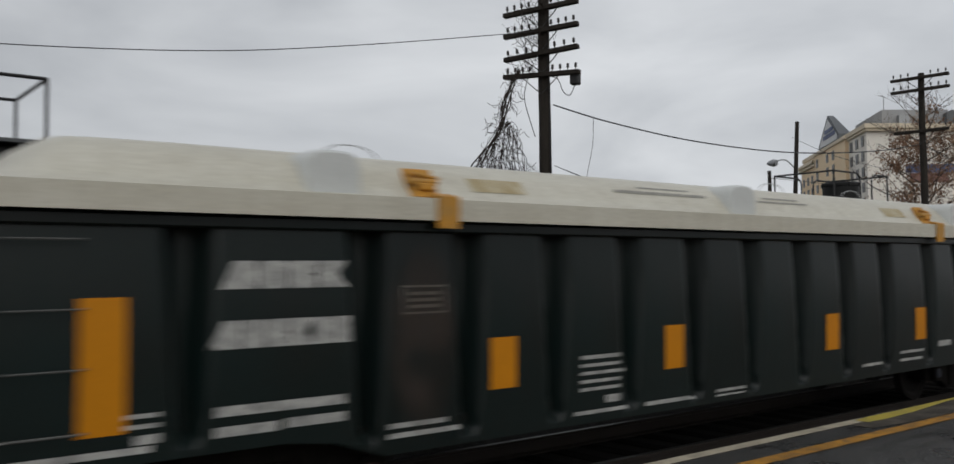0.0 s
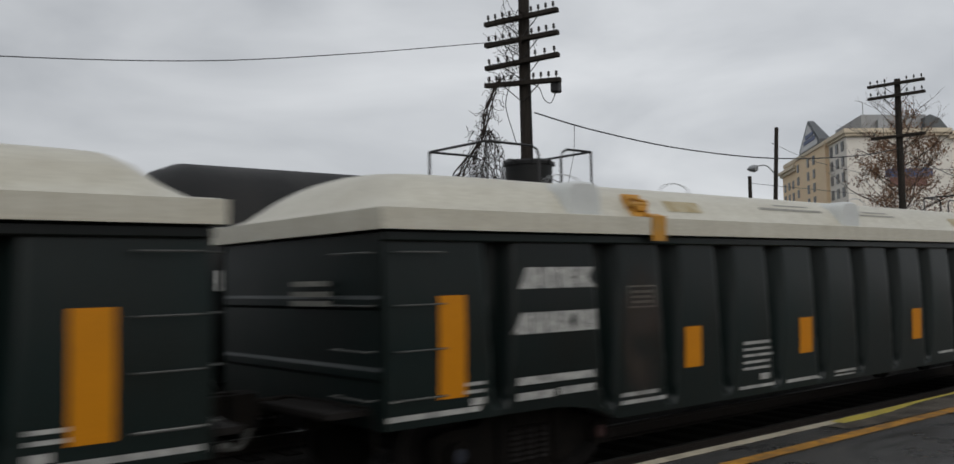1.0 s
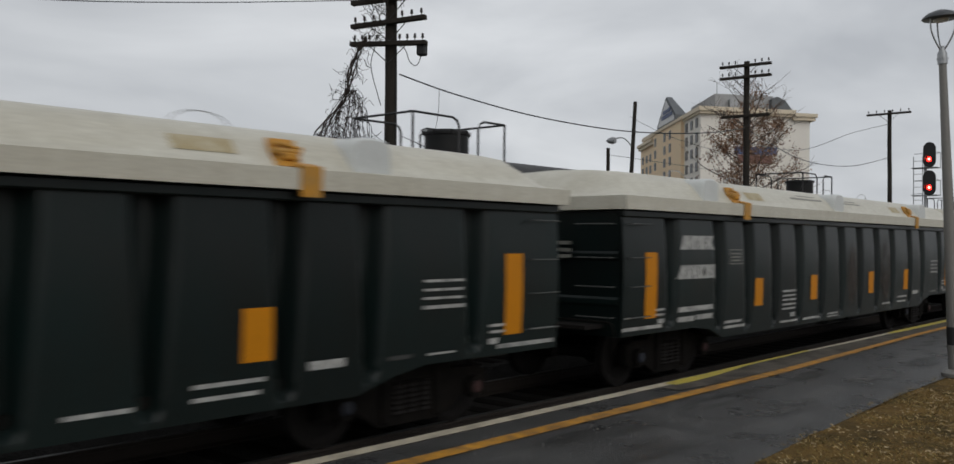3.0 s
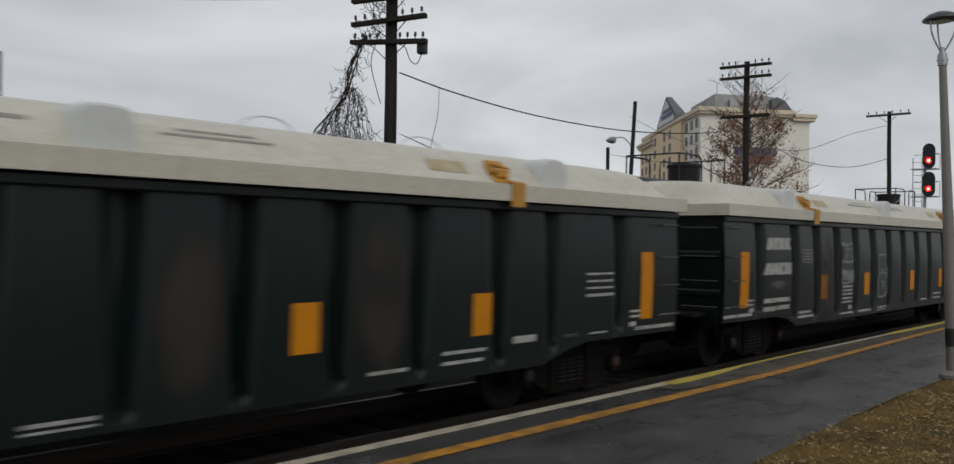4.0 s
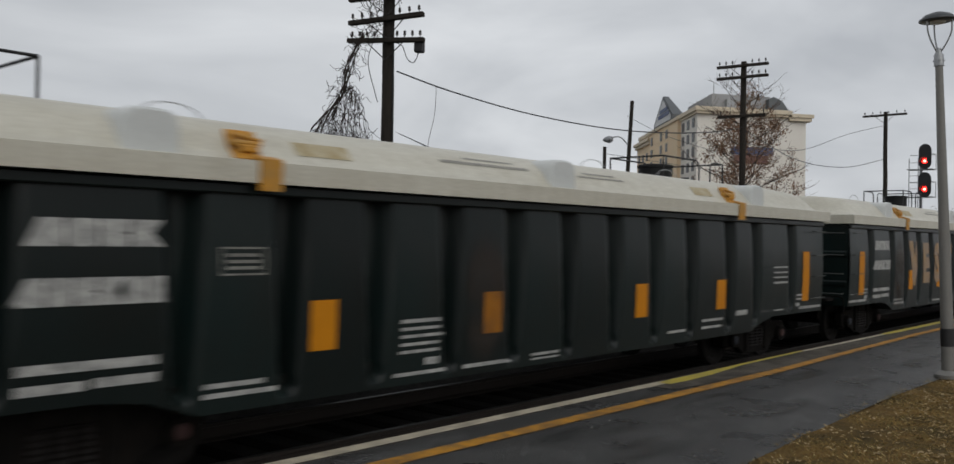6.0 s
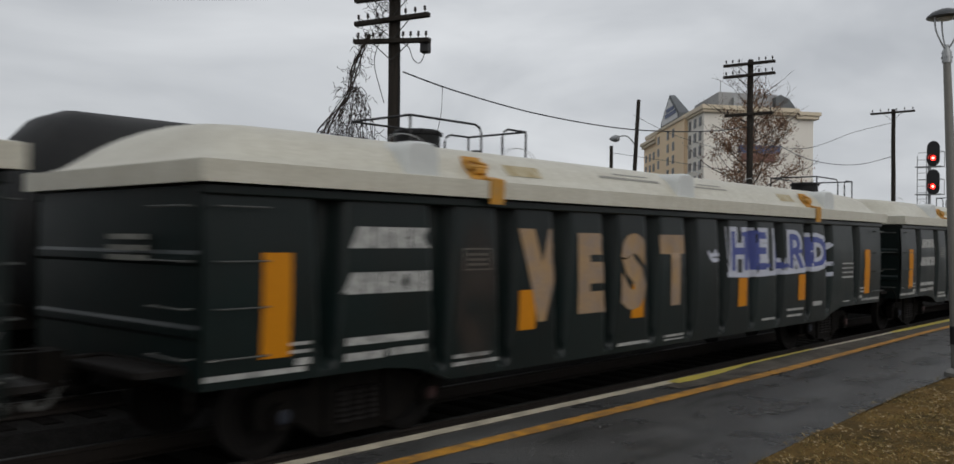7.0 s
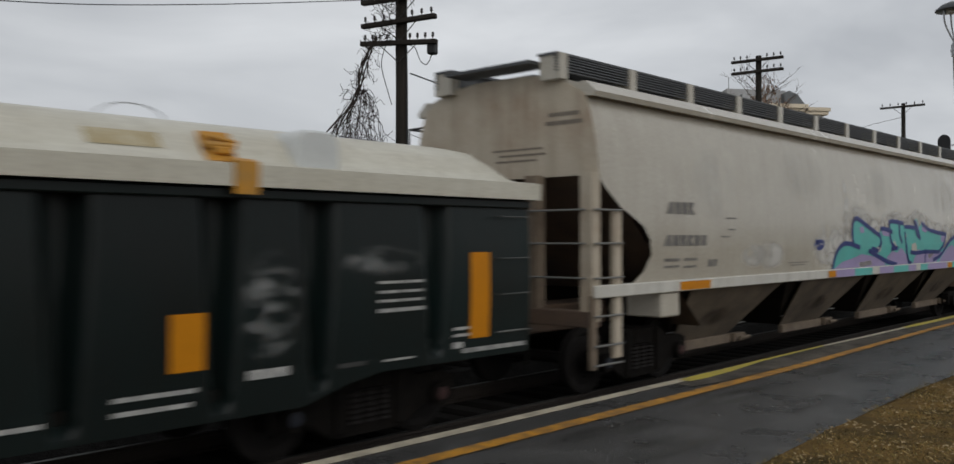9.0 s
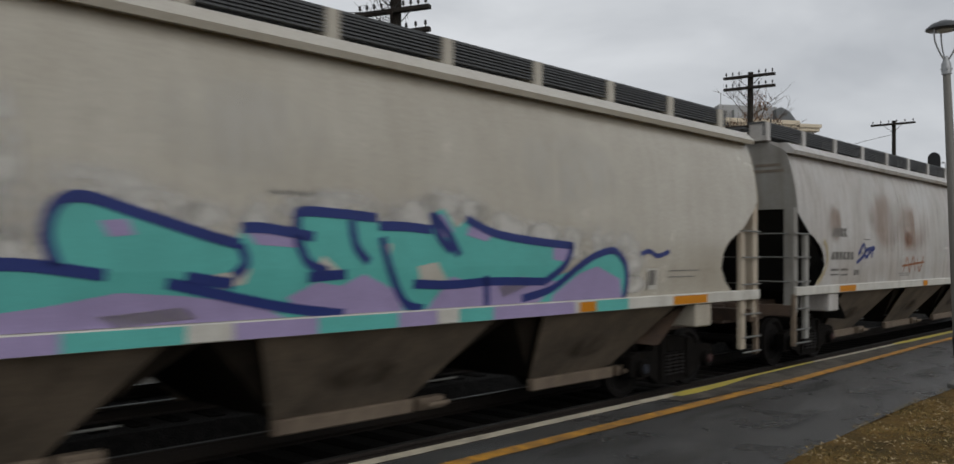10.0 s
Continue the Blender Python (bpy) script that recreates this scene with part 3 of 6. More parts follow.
verts, faces = [], []
for i in range(2000):
    x, y = rng.uniform(4.5, 14.0), rng.uniform(1.6, 3.3)
    yb = lerp_table([(-30, 2.94), (5, 3.04), (8.4, 3.26), (10.8, 3.34), (70, 3.34)], x)
    if y > yb - 0.08 or noise.noise(Vector((x * 1.7, y * 1.7, 9))) < rng.uniform(-0.3, 0.35):
        continue
    a, r, n = rng.uniform(0, 6.28), rng.uniform(0.012, 0.034), rng.uniform(0.25, 0.6)
    z = 0.022 + 0.03 * noise.noise(Vector((x * 0.5, y * 0.5, 0)))
    k = len(verts)
    for u, v, up in ((-1, 0, 0.0), (-0.2, -n, 0.006), (0.6, -n * 0.7, 0.010), (1, 0, 0.002), (0.5, n * 0.8, 0.012), (-0.3, n, 0.004)):
        verts.append((x + r * (u * math.cos(a) - v * math.sin(a)), y + r * (u * math.sin(a) + v * math.cos(a)), z + up))
    faces.append(tuple(range(k, k + 6)))
me = bpy.data.meshes.new("leaf_litter")
me.from_pydata(verts, [], faces)
me.materials.append(M_LITTER)
tagged(new("leaf_litter", me), "pale dry leaves scattered on the lawn", "leaves", kind="stuff")


# ---- railway trucks, shared by all cars ----
WHEEL_R = 0.42


def wheel_mesh():
    b = bmesh.new()
    for side in (-1, 1):
        prof = [(0.05, 0.66), (0.12, 0.66), (0.13, 0.72), (0.30, 0.735), (0.355, 0.70), (WHEEL_R - 0.004, 0.70), (WHEEL_R - 0.002, 0.81), (0.36, 0.82), (0.31, 0.775), (0.14, 0.79), (0.13, 0.85), (0.05, 0.85)]
        lathe(b, [(r, side * h) for r, h in prof], 28, "y")
        for k in range(4):
            a = k * math.pi / 2
            tube(b, [(0.21 * math.cos(a), side * 0.786, 0.21 * math.sin(a)), (0.21 * math.cos(a), side * 0.80, 0.21 * math.sin(a))], 0.02, 6)
    lathe(b, [(0.08, -0.95), (0.08, 0.95)], 12, "y")
    return mesh_of("wheelset", b, M_WHEEL, True)


def side_frame_mesh():
    b = bmesh.new()
    outline = [(-1.12, 0.33), (-1.12, 0.58), (-0.98, 0.63), (-0.62, 0.63), (-0.42, 0.78), (0.42, 0.78), (0.62, 0.63), (0.98, 0.63), (1.12, 0.58), (1.12, 0.33), (1.0, 0.30), (0.72, 0.34), (0.42, 0.16), (-0.42, 0.16), (-0.72, 0.34), (-1.0, 0.30)]
    prism(b, outline, -0.06, 0.06)
    for s in (-1, 1):
        lathe(b, [(0.12, -0.14), (0.12, -0.02)], 14, "y", (s * 0.89, 0, WHEEL_R))
        box(b, s * 0.36 - 0.05, s * 0.36 + 0.05, -0.10, 0.06, 0.2, 0.76, 0.01)
    return mesh_of("side_frame", b, M_DARK)


def spring_mesh():
    b = bmesh.new()
    lathe(b, [(0.06 if i % 2 else 0.08, 0.27 + i * 0.025) for i in range(13)], 10)
    return mesh_of("spring", b, M_WHEEL)


def bolster_mesh():
    b = bmesh.new()
    box(b, -0.2, 0.2, -1.1, 1.1, 0.56, 0.80, 0.03)
    lathe(b, [(0.2, 0.80), (0.2, 0.86)], 16)
    box(b, -0.95, -0.80, -0.7, 0.7, 0.36, 0.48)
    box(b, 0.80, 0.95, -0.7, 0.7, 0.36, 0.48)
    return mesh_of("bolster", b, M_DARK)


MESH_WHEELS = wheel_mesh()
MESH_FRAME, MESH_SPRING, MESH_BOLSTER = side_frame_mesh(), spring_mesh(), bolster_mesh()


def cap_mesh(mat):
    b = bmesh.new()
    lathe(b, [(0.05, -0.165), (0.065, -0.16), (0.065, -0.135)], 12, "y")
    return mesh_of("bearing_cap", b, mat)


MESH_CAPRED, MESH_CAPBLUE = cap_mesh(M_REDPAINT), cap_mesh(M_BLUEPAINT)


def add_truck(car, x, base=0.89):
    truck = part("truck", MESH_BOLSTER, None, car, "grimy cast steel truck, darkened for under-car shade")
    place(truck, x, 0, 0)
    for s in (-1, 1):
        fr = part("side_frame", MESH_FRAME, None, truck)
        place(fr, 0, s * 1.02, 0, 0, 0, 0 if s < 0 else 180)
        for k in (-0.18, 0.0, 0.18):
            place(part("spring", MESH_SPRING, None, truck), k, s * 1.06, 0)
        cp = part("bearing_cap", MESH_CAPBLUE if s < 0 else MESH_CAPRED, None, truck)
        place(cp, s * base, -1.02, WHEEL_R)
        ws = part("wheelset", MESH_WHEELS, None, truck, "steel wheels on an axle")
        place(ws, s * base, 0, WHEEL_R)
    return truck


def coupler_mesh():
    b = bmesh.new()
    box(b, -0.15, 0.42, -0.07, 0.07, 0.80, 0.95, 0.015)
    prism(b, [(0.36, -0.16), (0.62, -0.19), (0.68, -0.08), (0.54, -0.03), (0.54, 0.08), (0.68, 0.12), (0.66, 0.18), (0.40, 0.16)], 0.73, 1.02, "z")
    return mesh_of("coupler", b, M_DARK)


MESH_COUPLER = coupler_mesh()


# ---- covered gondola ----
# s runs along the car from its leading reflector; x = s - MID; the near side is y < 0; z above the rail top
MID = 6.93
STAKES = [0.55, 1.91, 2.87, 3.84, 4.81, 5.80, 6.78, 7.74, 8.71, 9.68, 10.86, 11.78, 13.15]
BAYS = [-0.66] + STAKES + [14.52]
SIDE_TOP = 2.35


def sill_z(s):
    return lerp_table([(-0.66, 0.78), (1.5, 0.78), (2.05, 0.585), (11.62, 0.585), (12.3, 0.78), (14.52, 0.78)], s)


def bow(s, z):
    """y of the near side: full plates that fall back into a tapering valley at each stake and roll in a little above and below."""
    d = min(abs(s - k) for k in STAKES)
    zb = sill_z(s)
    h = (z - zb) / (SIDE_TOP - zb)
    deep = 0.23 * (1 - smoothstep((d - 0.02 - 0.02 * h) / (0.075 + 0.125 * h)))
    deep *= smoothstep((z - zb - 0.05) / 0.10)
    roll = 0.035 * max(0.0, 1 - h / 0.6) ** 2 + 0.035 * max(0.0, (h - 0.45) / 0.55) ** 2
    return -1.5 + max(deep, roll)


def side_y(x, z):
    return bow(x + MID, z)


def bay_mesh(s0, s1):
    b, cols = bmesh.new(), []
    steps = (0.03, 0.06, 0.09, 0.12, 0.15, 0.18, 0.21, 0.24, 0.27)
    cuts = sorted({0.0, s1 - s0, 0.5 * (s1 - s0)} | set(steps) | {s1 - s0 - k for k in steps})
    for c in cuts:
        s = min(max(s0 + c, BAYS[0]), BAYS[-1])
        zb, col = sill_z(s), []
        for h in (0, 0.05, 0.10, 0.15, 0.21, 0.28, 0.40, 0.55, 0.70, 0.85, 1.0):
            z = zb + h if h < 0.3 else zb + 0.28 + (SIDE_TOP - zb - 0.28) * (h - 0.28) / 0.72
            col.append(b.verts.new((c, bow(s, z), z)))
        cols.append(col)
        col.insert(0, b.verts.new((c, -1.26, zb)))
    for p, q in zip(cols, cols[1:]):
        for k in range(len(p) - 1):
            b.faces.new((p[k], q[k], q[k + 1], p[k + 1]))
    return mesh_of("side_panel", b, M_CAR, True)


def bars(b, u0, u1, z0, z1, gaps=0, slope=0.0, seed=1):
    """Unreadable lettering: a line of bars between u0 and u1"""
    r = random.Random(seed)
    if not gaps:
        return flat(b, [(u0, z0), (u1, z0), (u1, z1), (u0, z1)])
    w = (u1 - u0) / gaps
    for i in range(gaps):
        a = u0 + i * w
        k = a + w * r.uniform(0.78, 0.9)
        if r.random() < 0.3 and z1 - z0 > 0.12:
            m = (z0 + z1) / 2
            flat(b, [(a, z0), (k, z0), (k, m - 0.012), (a, m - 0.012)])
            flat(b, [(a, m + 0.012), (k, m + 0.012), (k, z1), (a, z1)])
        else:
            flat(b, [(a, z0), (k, z0), (k, z1), (a, z1)])
    return b


def glyph(b, u0, u1, z0, z1, letter=False, k=0):
    """One bar; letter-sized ones differ in outline"""
    if not letter:
        return flat(b, [(u0, z0), (u1, z0), (u1, z1), (u0, z1)])
    w, h = u1 - u0, z1 - z0
    if k == 0:
        return flat(b, [(u0 - 0.05, z0), (u1, z0), (u1, z1), (u0 + 0.05, z1)])
    if k % 3 == 1:
        return flat(b, [(u0, z0 + 0.1 * h), (u0 + 0.1 * w, z0), (u1 - 0.1 * w, z0), (u1, z0 + 0.1 * h), (u1, z1 - 0.1 * h), (u1 - 0.1 * w, z1), (u0 + 0.1 * w, z1), (u0, z1 - 0.1 * h)])
    if k % 3 == 2:
        return flat(b, [(u0, z0), (u1, z0), (u1, z0 + 0.42 * h), (u1 - 0.22 * w, z0 + 0.5 * h), (u1, z0 + 0.58 * h), (u1, z1), (u0, z1)])
    return flat(b, [(u0, z0), (u1 + 0.03, z0), (u1 - 0.06, z0 + 0.5 * h), (u1 + 0.02, z1), (u0, z1)])


def paint(name, b, mat, parent, off=0.004, label="", du=0.1, dw=0.1, surf=None):
    wrap(b, surf or side_y, off, du, dw)
    return part(name, b, mat, parent, label)


def cover_section(s):
    """Half outline of the cover at s: from the flange's foot over the shoulder to the ridge (y towards the outside, z)."""
    end = min(s + 0.74, 14.60 - s)
    k = smoothstep(end / 0.70) * 0.95 + 0.05 * min(1, end / 1.2)
    h = 0.43 * k
    return [(1.585, 2.36), (1.59, 2.53), (1.50, 2.545), (1.43, 2.53 + 0.20 * h), (1.32, 2.53 + 0.50 * h), (1.15, 2.53 + 0.74 * h), (0.9, 2.53 + 0.87 * h), (0.5, 2.53 + 0.96 * h), (0.0, 2.53 + h)]


def cover_mesh():
    b, rows = bmesh.new(), []
    ss = [-0.74, -0.70, -0.55, -0.4, -0.25, -0.1, 0.1, 0.35, 0.7] + [1.2 + 0.5 * i for i in range(24)] + [13.16, 13.5, 13.75, 13.95, 14.1, 14.25, 14.4, 14.56, 14.60]
    for i, s in enumerate(ss):
        sec = cover_section(s)
        if i in (0, len(ss) - 1):
            sec = [(y, min(z, 2.53)) for y, z in sec]
        wob = 0.002 * noise.noise(Vector((s * 1.7, 0, 9)))
        near = [b.verts.new((s - MID, -y, z + (wob if z > 2.54 else 0))) for y, z in sec]
        far = [b.verts.new((s - MID, y, z)) for y, z in sec[-2::-1]]
        rows.append(near + far)
    for p, q in zip(rows, rows[1:]):
        for k in range(len(p) - 1):
            b.faces.new((p[k], q[k], q[k + 1], p[k + 1]))
    for end in (rows[0], rows[-1]):
        n = len(end)
        # close the vertical end flange below the cover's sloping end
        low = [b.verts.new((end[k].co.x, end[k].co.y, 2.36)) for k in range(1, n - 1)]
        chain = [end[0]] + low + [end[-1]]
        for k in range(n - 1):
            vs = []
            for v in (chain[k], chain[k + 1], end[k + 1], end[k]):
                if v not in vs:
                    vs.append(v)
            if len(vs) > 2:
                b.faces.new(vs)
    return mesh_of("cover", b, M_COVER, True)


def pod_mesh():
    """A rounded lifting pod on the cover's shoulder"""
    b, rows = bmesh.new(), []
    for y, k in ((-1.50, 0.93), (-1.47, 1.0), (-1.1, 1.0), (-0.75, 0.96)):
        top = 2.86 + (0.0 if y < -1 else 0.02)
        out = [(-0.23, 2.54)]
        for i in range(11):
            q = math.pi * i / 10
            cu, sn = math.cos(q), math.sin(q)
            out.append((-0.23 * math.copysign(abs(cu) ** 0.45, cu), 2.58 + (top - 2.58) * sn ** 0.45))
        out.append((0.23, 2.54))
        rows.append([b.verts.new((u * k, y, 2.54 + (w - 2.54) * k)) for u, w in out])
    for p, q in zip(rows, rows[1:]):
        for i in range(len(p) - 1):
            b.faces.new((p[i], q[i], q[i + 1], p[i + 1]))
    b.faces.new(rows[0])
    b.faces.new(rows[-1][::-1])
    return mesh_of("lifting_pod", b, M_POD, True)


def strap_mesh():
    b = bmesh.new()
    # a folded strap and ratchet on the shoulder, then a web over the flange
    prism(b, [(-1.515, 2.55), (-1.44, 2.64), (-1.37, 2.78), (-1.34, 2.77), (-1.41, 2.62), (-1.49, 2.53)], -0.13, 0.13, "x")
    prism(b, [(-1.605, 2.30), (-1.612, 2.55), (-1.50, 2.58), (-1.495, 2.555), (-1.596, 2.53), (-1.592, 2.30)], 0.04, 0.25, "x")
    box(b, -0.07, 0.10, -1.505, -1.44, 2.60, 2.66, 0.012)
    tube(b, [(-0.15, -1.47, 2.67), (0.12, -1.47, 2.67)], 0.026, 8)
    tube(b, [(-0.10, -1.43, 2.74), (0.15, -1.45, 2.70)], 0.018, 6)
    return mesh_of("tie_down_strap", b, M_STRAP)


def loop_mesh():
    b = bmesh.new()
    tube(b, [(0.30 * math.cos(a), 0, 2.9 + 0.14 * math.sin(a)) for a in [math.pi * i / 10 for i in range(11)]], 0.006, 6)
    return mesh_of("lifting_loop", b, M_GALV)


def build_gondola():
    car = thing("gondola_car", pose(0, 0, 0), "black steel gondola car with a cream fibreglass cover", "gondola car", "gondola cars of the passing train")
    # inner box and floor
    b = bmesh.new()
    box(b, -7.55, 7.55, -1.20, 1.20, 0.80, 2.33)
    box(b, -5.0, 5.0, -1.34, 1.34, 0.60, 0.80)
    box(b, -7.6, 7.6, -0.25, 0.25, 0.66, 0.80)
    part("body", b, M_DARK, car, "dark floor and inner box")
    # side plates
    for i, (a, c) in enumerate(zip(BAYS, BAYS[1:])):
        me = bay_mesh(a, c)
        for side in (-1, 1):
            ob = part("side_panel", me, None, car)
            if side < 0:
                place(ob, a - MID, 0, 0)
            else:
                ob.matrix_basis = Matrix.Translation((a - MID, 0, 0)) @ Matrix.Diagonal((1, -1, 1, 1))
    b = bmesh.new()
    prism(b, [(-0.04, -1.20), (-0.03, -1.262), (0.03, -1.262), (0.04, -1.20)], 0.90, 2.33, "z")
    stake = mesh_of("stake", b, M_DARK)
    for s in STAKES:
        for side in (0, 180):
            place(part("stake", stake, None, car), s - MID, 0, 0, 0, 0, side)
    for y0, y1 in ((-1.512, -1.43), (1.43, 1.512)):
        b = bmesh.new()
        box(b, -7.6, 7.6, y0, y1, 2.27, 2.352, 0.012)
        part("top_chord", b, M_CAR, car, "black steel top rail")
    # ends: corrugated plate, platform, coupler
    for sgn in (-1, 1):
        for z in (1.15, 1.72):
            b = bmesh.new()
            prism(b, [(sgn * 7.58, z), (sgn * 7.60, z + 0.03), (sgn * 7.60, z + 0.09), (sgn * 7.58, z + 0.12)], -1.42, 1.42)
            part("end_rib", b, M_CAR, car)
        b = bmesh.new()
        box(b, min(sgn * 7.5, sgn * 7.58), max(sgn * 7.5, sgn * 7.58), -1.45, 1.45, 0.78, 2.34)
        part("end_panel", b, M_CAR, car, "black end plate")
        b = bmesh.new()
        box(b, min(sgn * 7.58, sgn * 7.95), max(sgn * 7.58, sgn * 7.95), -1.2, 0.2, 0.88, 0.93)
        part("end_platform", b, M_WHEEL, car, "narrow steel end step")
        place(part("coupler", MESH_COUPLER, None, car), sgn * 7.62, 0, 0, 0, 0, 0 if sgn > 0 else 180)
        add_truck(car, sgn * 5.72)
        b = bmesh.new()
        tube(b, smooth_line([(sgn * 7.64, -1.40, 0.62), (sgn * 7.66, -1.38, 0.93), (sgn * 7.72, -1.1, 0.97), (sgn * 7.78, -0.2, 0.97), (sgn * 7.9, -0.05, 0.86)], 4), 0.014, 6)
        part("uncoupling_lever", b, M_DARK, car)
        b = bmesh.new()
        tube(b, smooth_line([(sgn * 7.9, 0.12, 0.74), (sgn * 8.05, 0.14, 0.52), (sgn * 8.2, 0.1, 0.55)], 4), 0.022, 6)
        lathe(b, [(0.03, -0.06), (0.045, 0.0), (0.03, 0.06)], 8, "x", (sgn * 8.2, 0.1, 0.55))
        part("brake_hose", b, M_IRON, car)
        # grab irons on side and end
        for z in (1.02, 1.40, 1.76, 2.18):
            b = bmesh.new()
            tube(b, [(sgn * 7.50, -1.5, z), (sgn * 7.50, -1.57, z), (sgn * 7.06, -1.57, z), (sgn * 7.06, -1.5, z)], 0.0075, 6)
            part("grab_iron", b, M_GRAB, car)
            b = bmesh.new()
            tube(b, [(sgn * 7.62, -1.38, z), (sgn * 7.70, -1.38, z), (sgn * 7.70, -0.86, z), (sgn * 7.62, -0.86, z)], 0.009, 6)
            part("grab_iron", b, M_GRAB, car)
    b = bmesh.new()
    for z in (1.92, 1.83, 1.75):
        box(b, -7.655, -7.643, -0.75, -0.1, z, z + 0.045)
    part("end_stencil", b, M_GREYSTENCIL, car, "grey lines of small lettering")
    # cover and its fittings
    part("cover", cover_mesh(), None, car, "cream fibreglass cover with rounded shoulders")
    pod, loop = pod_mesh(), loop_mesh()
    for s in (1.62, 6.62, 11.75):
        for side in (0, 180):
            place(part("lifting_pod", pod, None, car, "white rounded pod"), s - MID, 0, 0, 0, 0, side)
    for s in (2.3, 4.2, 8.6, 10.6):
        place(part("lifting_loop", loop, None, car), s - MID, -0.55, 0.02)
    st = strap_mesh()
    for s, a in ((2.43, 0), (10.85, 0)):
        place(part("tie_down_strap", st, None, car, "orange tie-down strap"), s - MID, 0, 0)
    # reflectors
    for s in (0.0, 13.74):
        b = bmesh.new()
        flat(b, [(s - MID - 0.14, 0.98), (s - MID + 0.14, 0.98), (s - MID + 0.14, 1.825), (s - MID - 0.14, 1.825)])
        paint("reflector", b, M_ORANGE, car, 0.006, "tall orange reflective panel")
    for s in (3.21, 5.42, 8.345, 10.56):
        b = bmesh.new()
        flat(b, [(s - MID - 0.14, 0.99), (s - MID + 0.14, 0.99), (s - MID + 0.14, 1.415), (s - MID - 0.14, 1.415)])
        paint("reflector", b, M_ORANGE, car, 0.006, "short orange reflective panel")
    # stencils
    def text(name, items, mat=M_WHITE, label="white stencilled lettering"):
        for i, (s0, s1, z0, z1, gaps) in enumerate(items):
            w = (s1 - s0) / max(1, gaps)
            for k in range(max(1, gaps)):
                b = bmesh.new()
                glyph(b, s0 - MID + k * w, s0 - MID + k * w + w * (0.93 if gaps else 1), z0 + 0.2, z1 + 0.2, gaps and z1 - z0 > 0.1, k)
                paint(name, b, mat, car, 0.005, label)
    text("reporting_mark", [(0.80, 1.72, 1.66, 1.85, 4)])
    text("car_stencil", [(0.72, 1.80, 1.26, 1.45, 6)])
    text("load_stencil", [(0.72, 1.70, 0.815, 0.885, 0), (0.72, 1.18, 0.68, 0.75, 0), (1.24, 1.70, 0.69, 0.76, 0)])
    text("small_stencil", [(2.08, 2.63, 0.58, 0.62, 0), (2.08, 2.79, 0.505, 0.545, 0)])
    text("data_stencil", [(4.12, 4.70, 0.96, 0.995, 0), (4.12, 4.70, 0.89, 0.92, 0), (4.12, 4.70, 0.82, 0.85, 0), (4.12, 4.75, 0.745, 0.775, 0), (4.12, 4.75, 0.675, 0.705, 0), (4.45, 4.80, 0.55, 0.62, 0), (4.05, 4.74, 0.465, 0.50, 0)])
    text("sill_stencil", [(5.0, 5.78, 0.46, 0.50, 0), (6.1, 6.6, 0.49, 0.52, 0), (6.1, 6.6, 0.445, 0.465, 0)])
    text("rear_stencil", [(10.0, 10.64, 0.63, 0.665, 0), (10.0, 10.60, 0.53, 0.565, 0), (11.07, 11.46, 0.665, 0.74, 0), (9.05, 9.65, 0.53, 0.565, 0)])
    text("table_stencil", [(12.40, 12.97, 1.36, 1.385, 2), (12.40, 12.97, 1.275, 1.30, 2), (12.40, 12.97, 1.195, 1.22, 2), (12.40, 12.97, 1.105, 1.14, 0)])
    text("corner_stencil", [(-0.64, 0.30, 0.645, 0.69, 0), (-0.60, -0.15, 0.80, 0.815, 0), (0.10, 0.35, 0.865, 0.895, 0), (0.02, 0.35, 0.80, 0.83, 0), (0.20, 0.35, 0.70, 0.76, 0)])
    text("corner_stencil", [(13.50, 14.46, 0.645, 0.69, 0), (14.0, 14.48, 0.805, 0.82, 0), (13.36, 13.60, 0.875, 0.905, 0), (13.36, 13.60, 0.81, 0.84, 0), (13.36, 13.50, 0.70, 0.76, 0), (12.48, 12.86, 0.665, 0.685, 0)])
    text("faded_stencil", [(11.97, 12.28, 0.66, 0.70, 0)], M_GHOST, "faded grey lettering")
    b = bmesh.new()
    s0, s1, z0, z1 = 2.20 - MID, 2.62 - MID, 1.64, 1.86
    for q in ((s0, s1, z0, z0 + 0.015), (s0, s1, z1 - 0.015, z1), (s0, s0 + 0.015, z0, z1), (s1 - 0.015, s1, z0, z1)):
        bars(b, *q)
    for k in range(3):
        bars(b, s0 + 0.06, s1 - 0.06, z0 + 0.045 + 0.05 * k, z0 + 0.07 + 0.05 * k)
    paint("stencil_box", b, M_GREYSTENCIL, car, 0.005, "boxed small grey lettering")
    # grey lettering on the cover's flank
    def flank(x, z):
        sec = cover_section(x + MID)
        for (ya, za), (yb, zb) in zip(sec[2:], sec[3:]):
            if z <= zb:
                return -(ya + (yb - ya) * max(0, (z - za) / max(1e-6, zb - za)))
        return -0.9
    b = bmesh.new()
    for q in ((4.75, 6.15, 2.705, 2.735), (5.15, 5.95, 2.765, 2.785), (7.1, 8.1, 2.70, 2.72), (7.25, 7.95, 2.745, 2.765)):
        b = bmesh.new()
        bars(b, q[0] - MID, q[1] - MID, q[2], q[3])
        paint("cover_lettering", b, M_COVERTEXT, car, 0.006, "faint grey lettering", 0, 0.02, flank)
    b = bmesh.new()
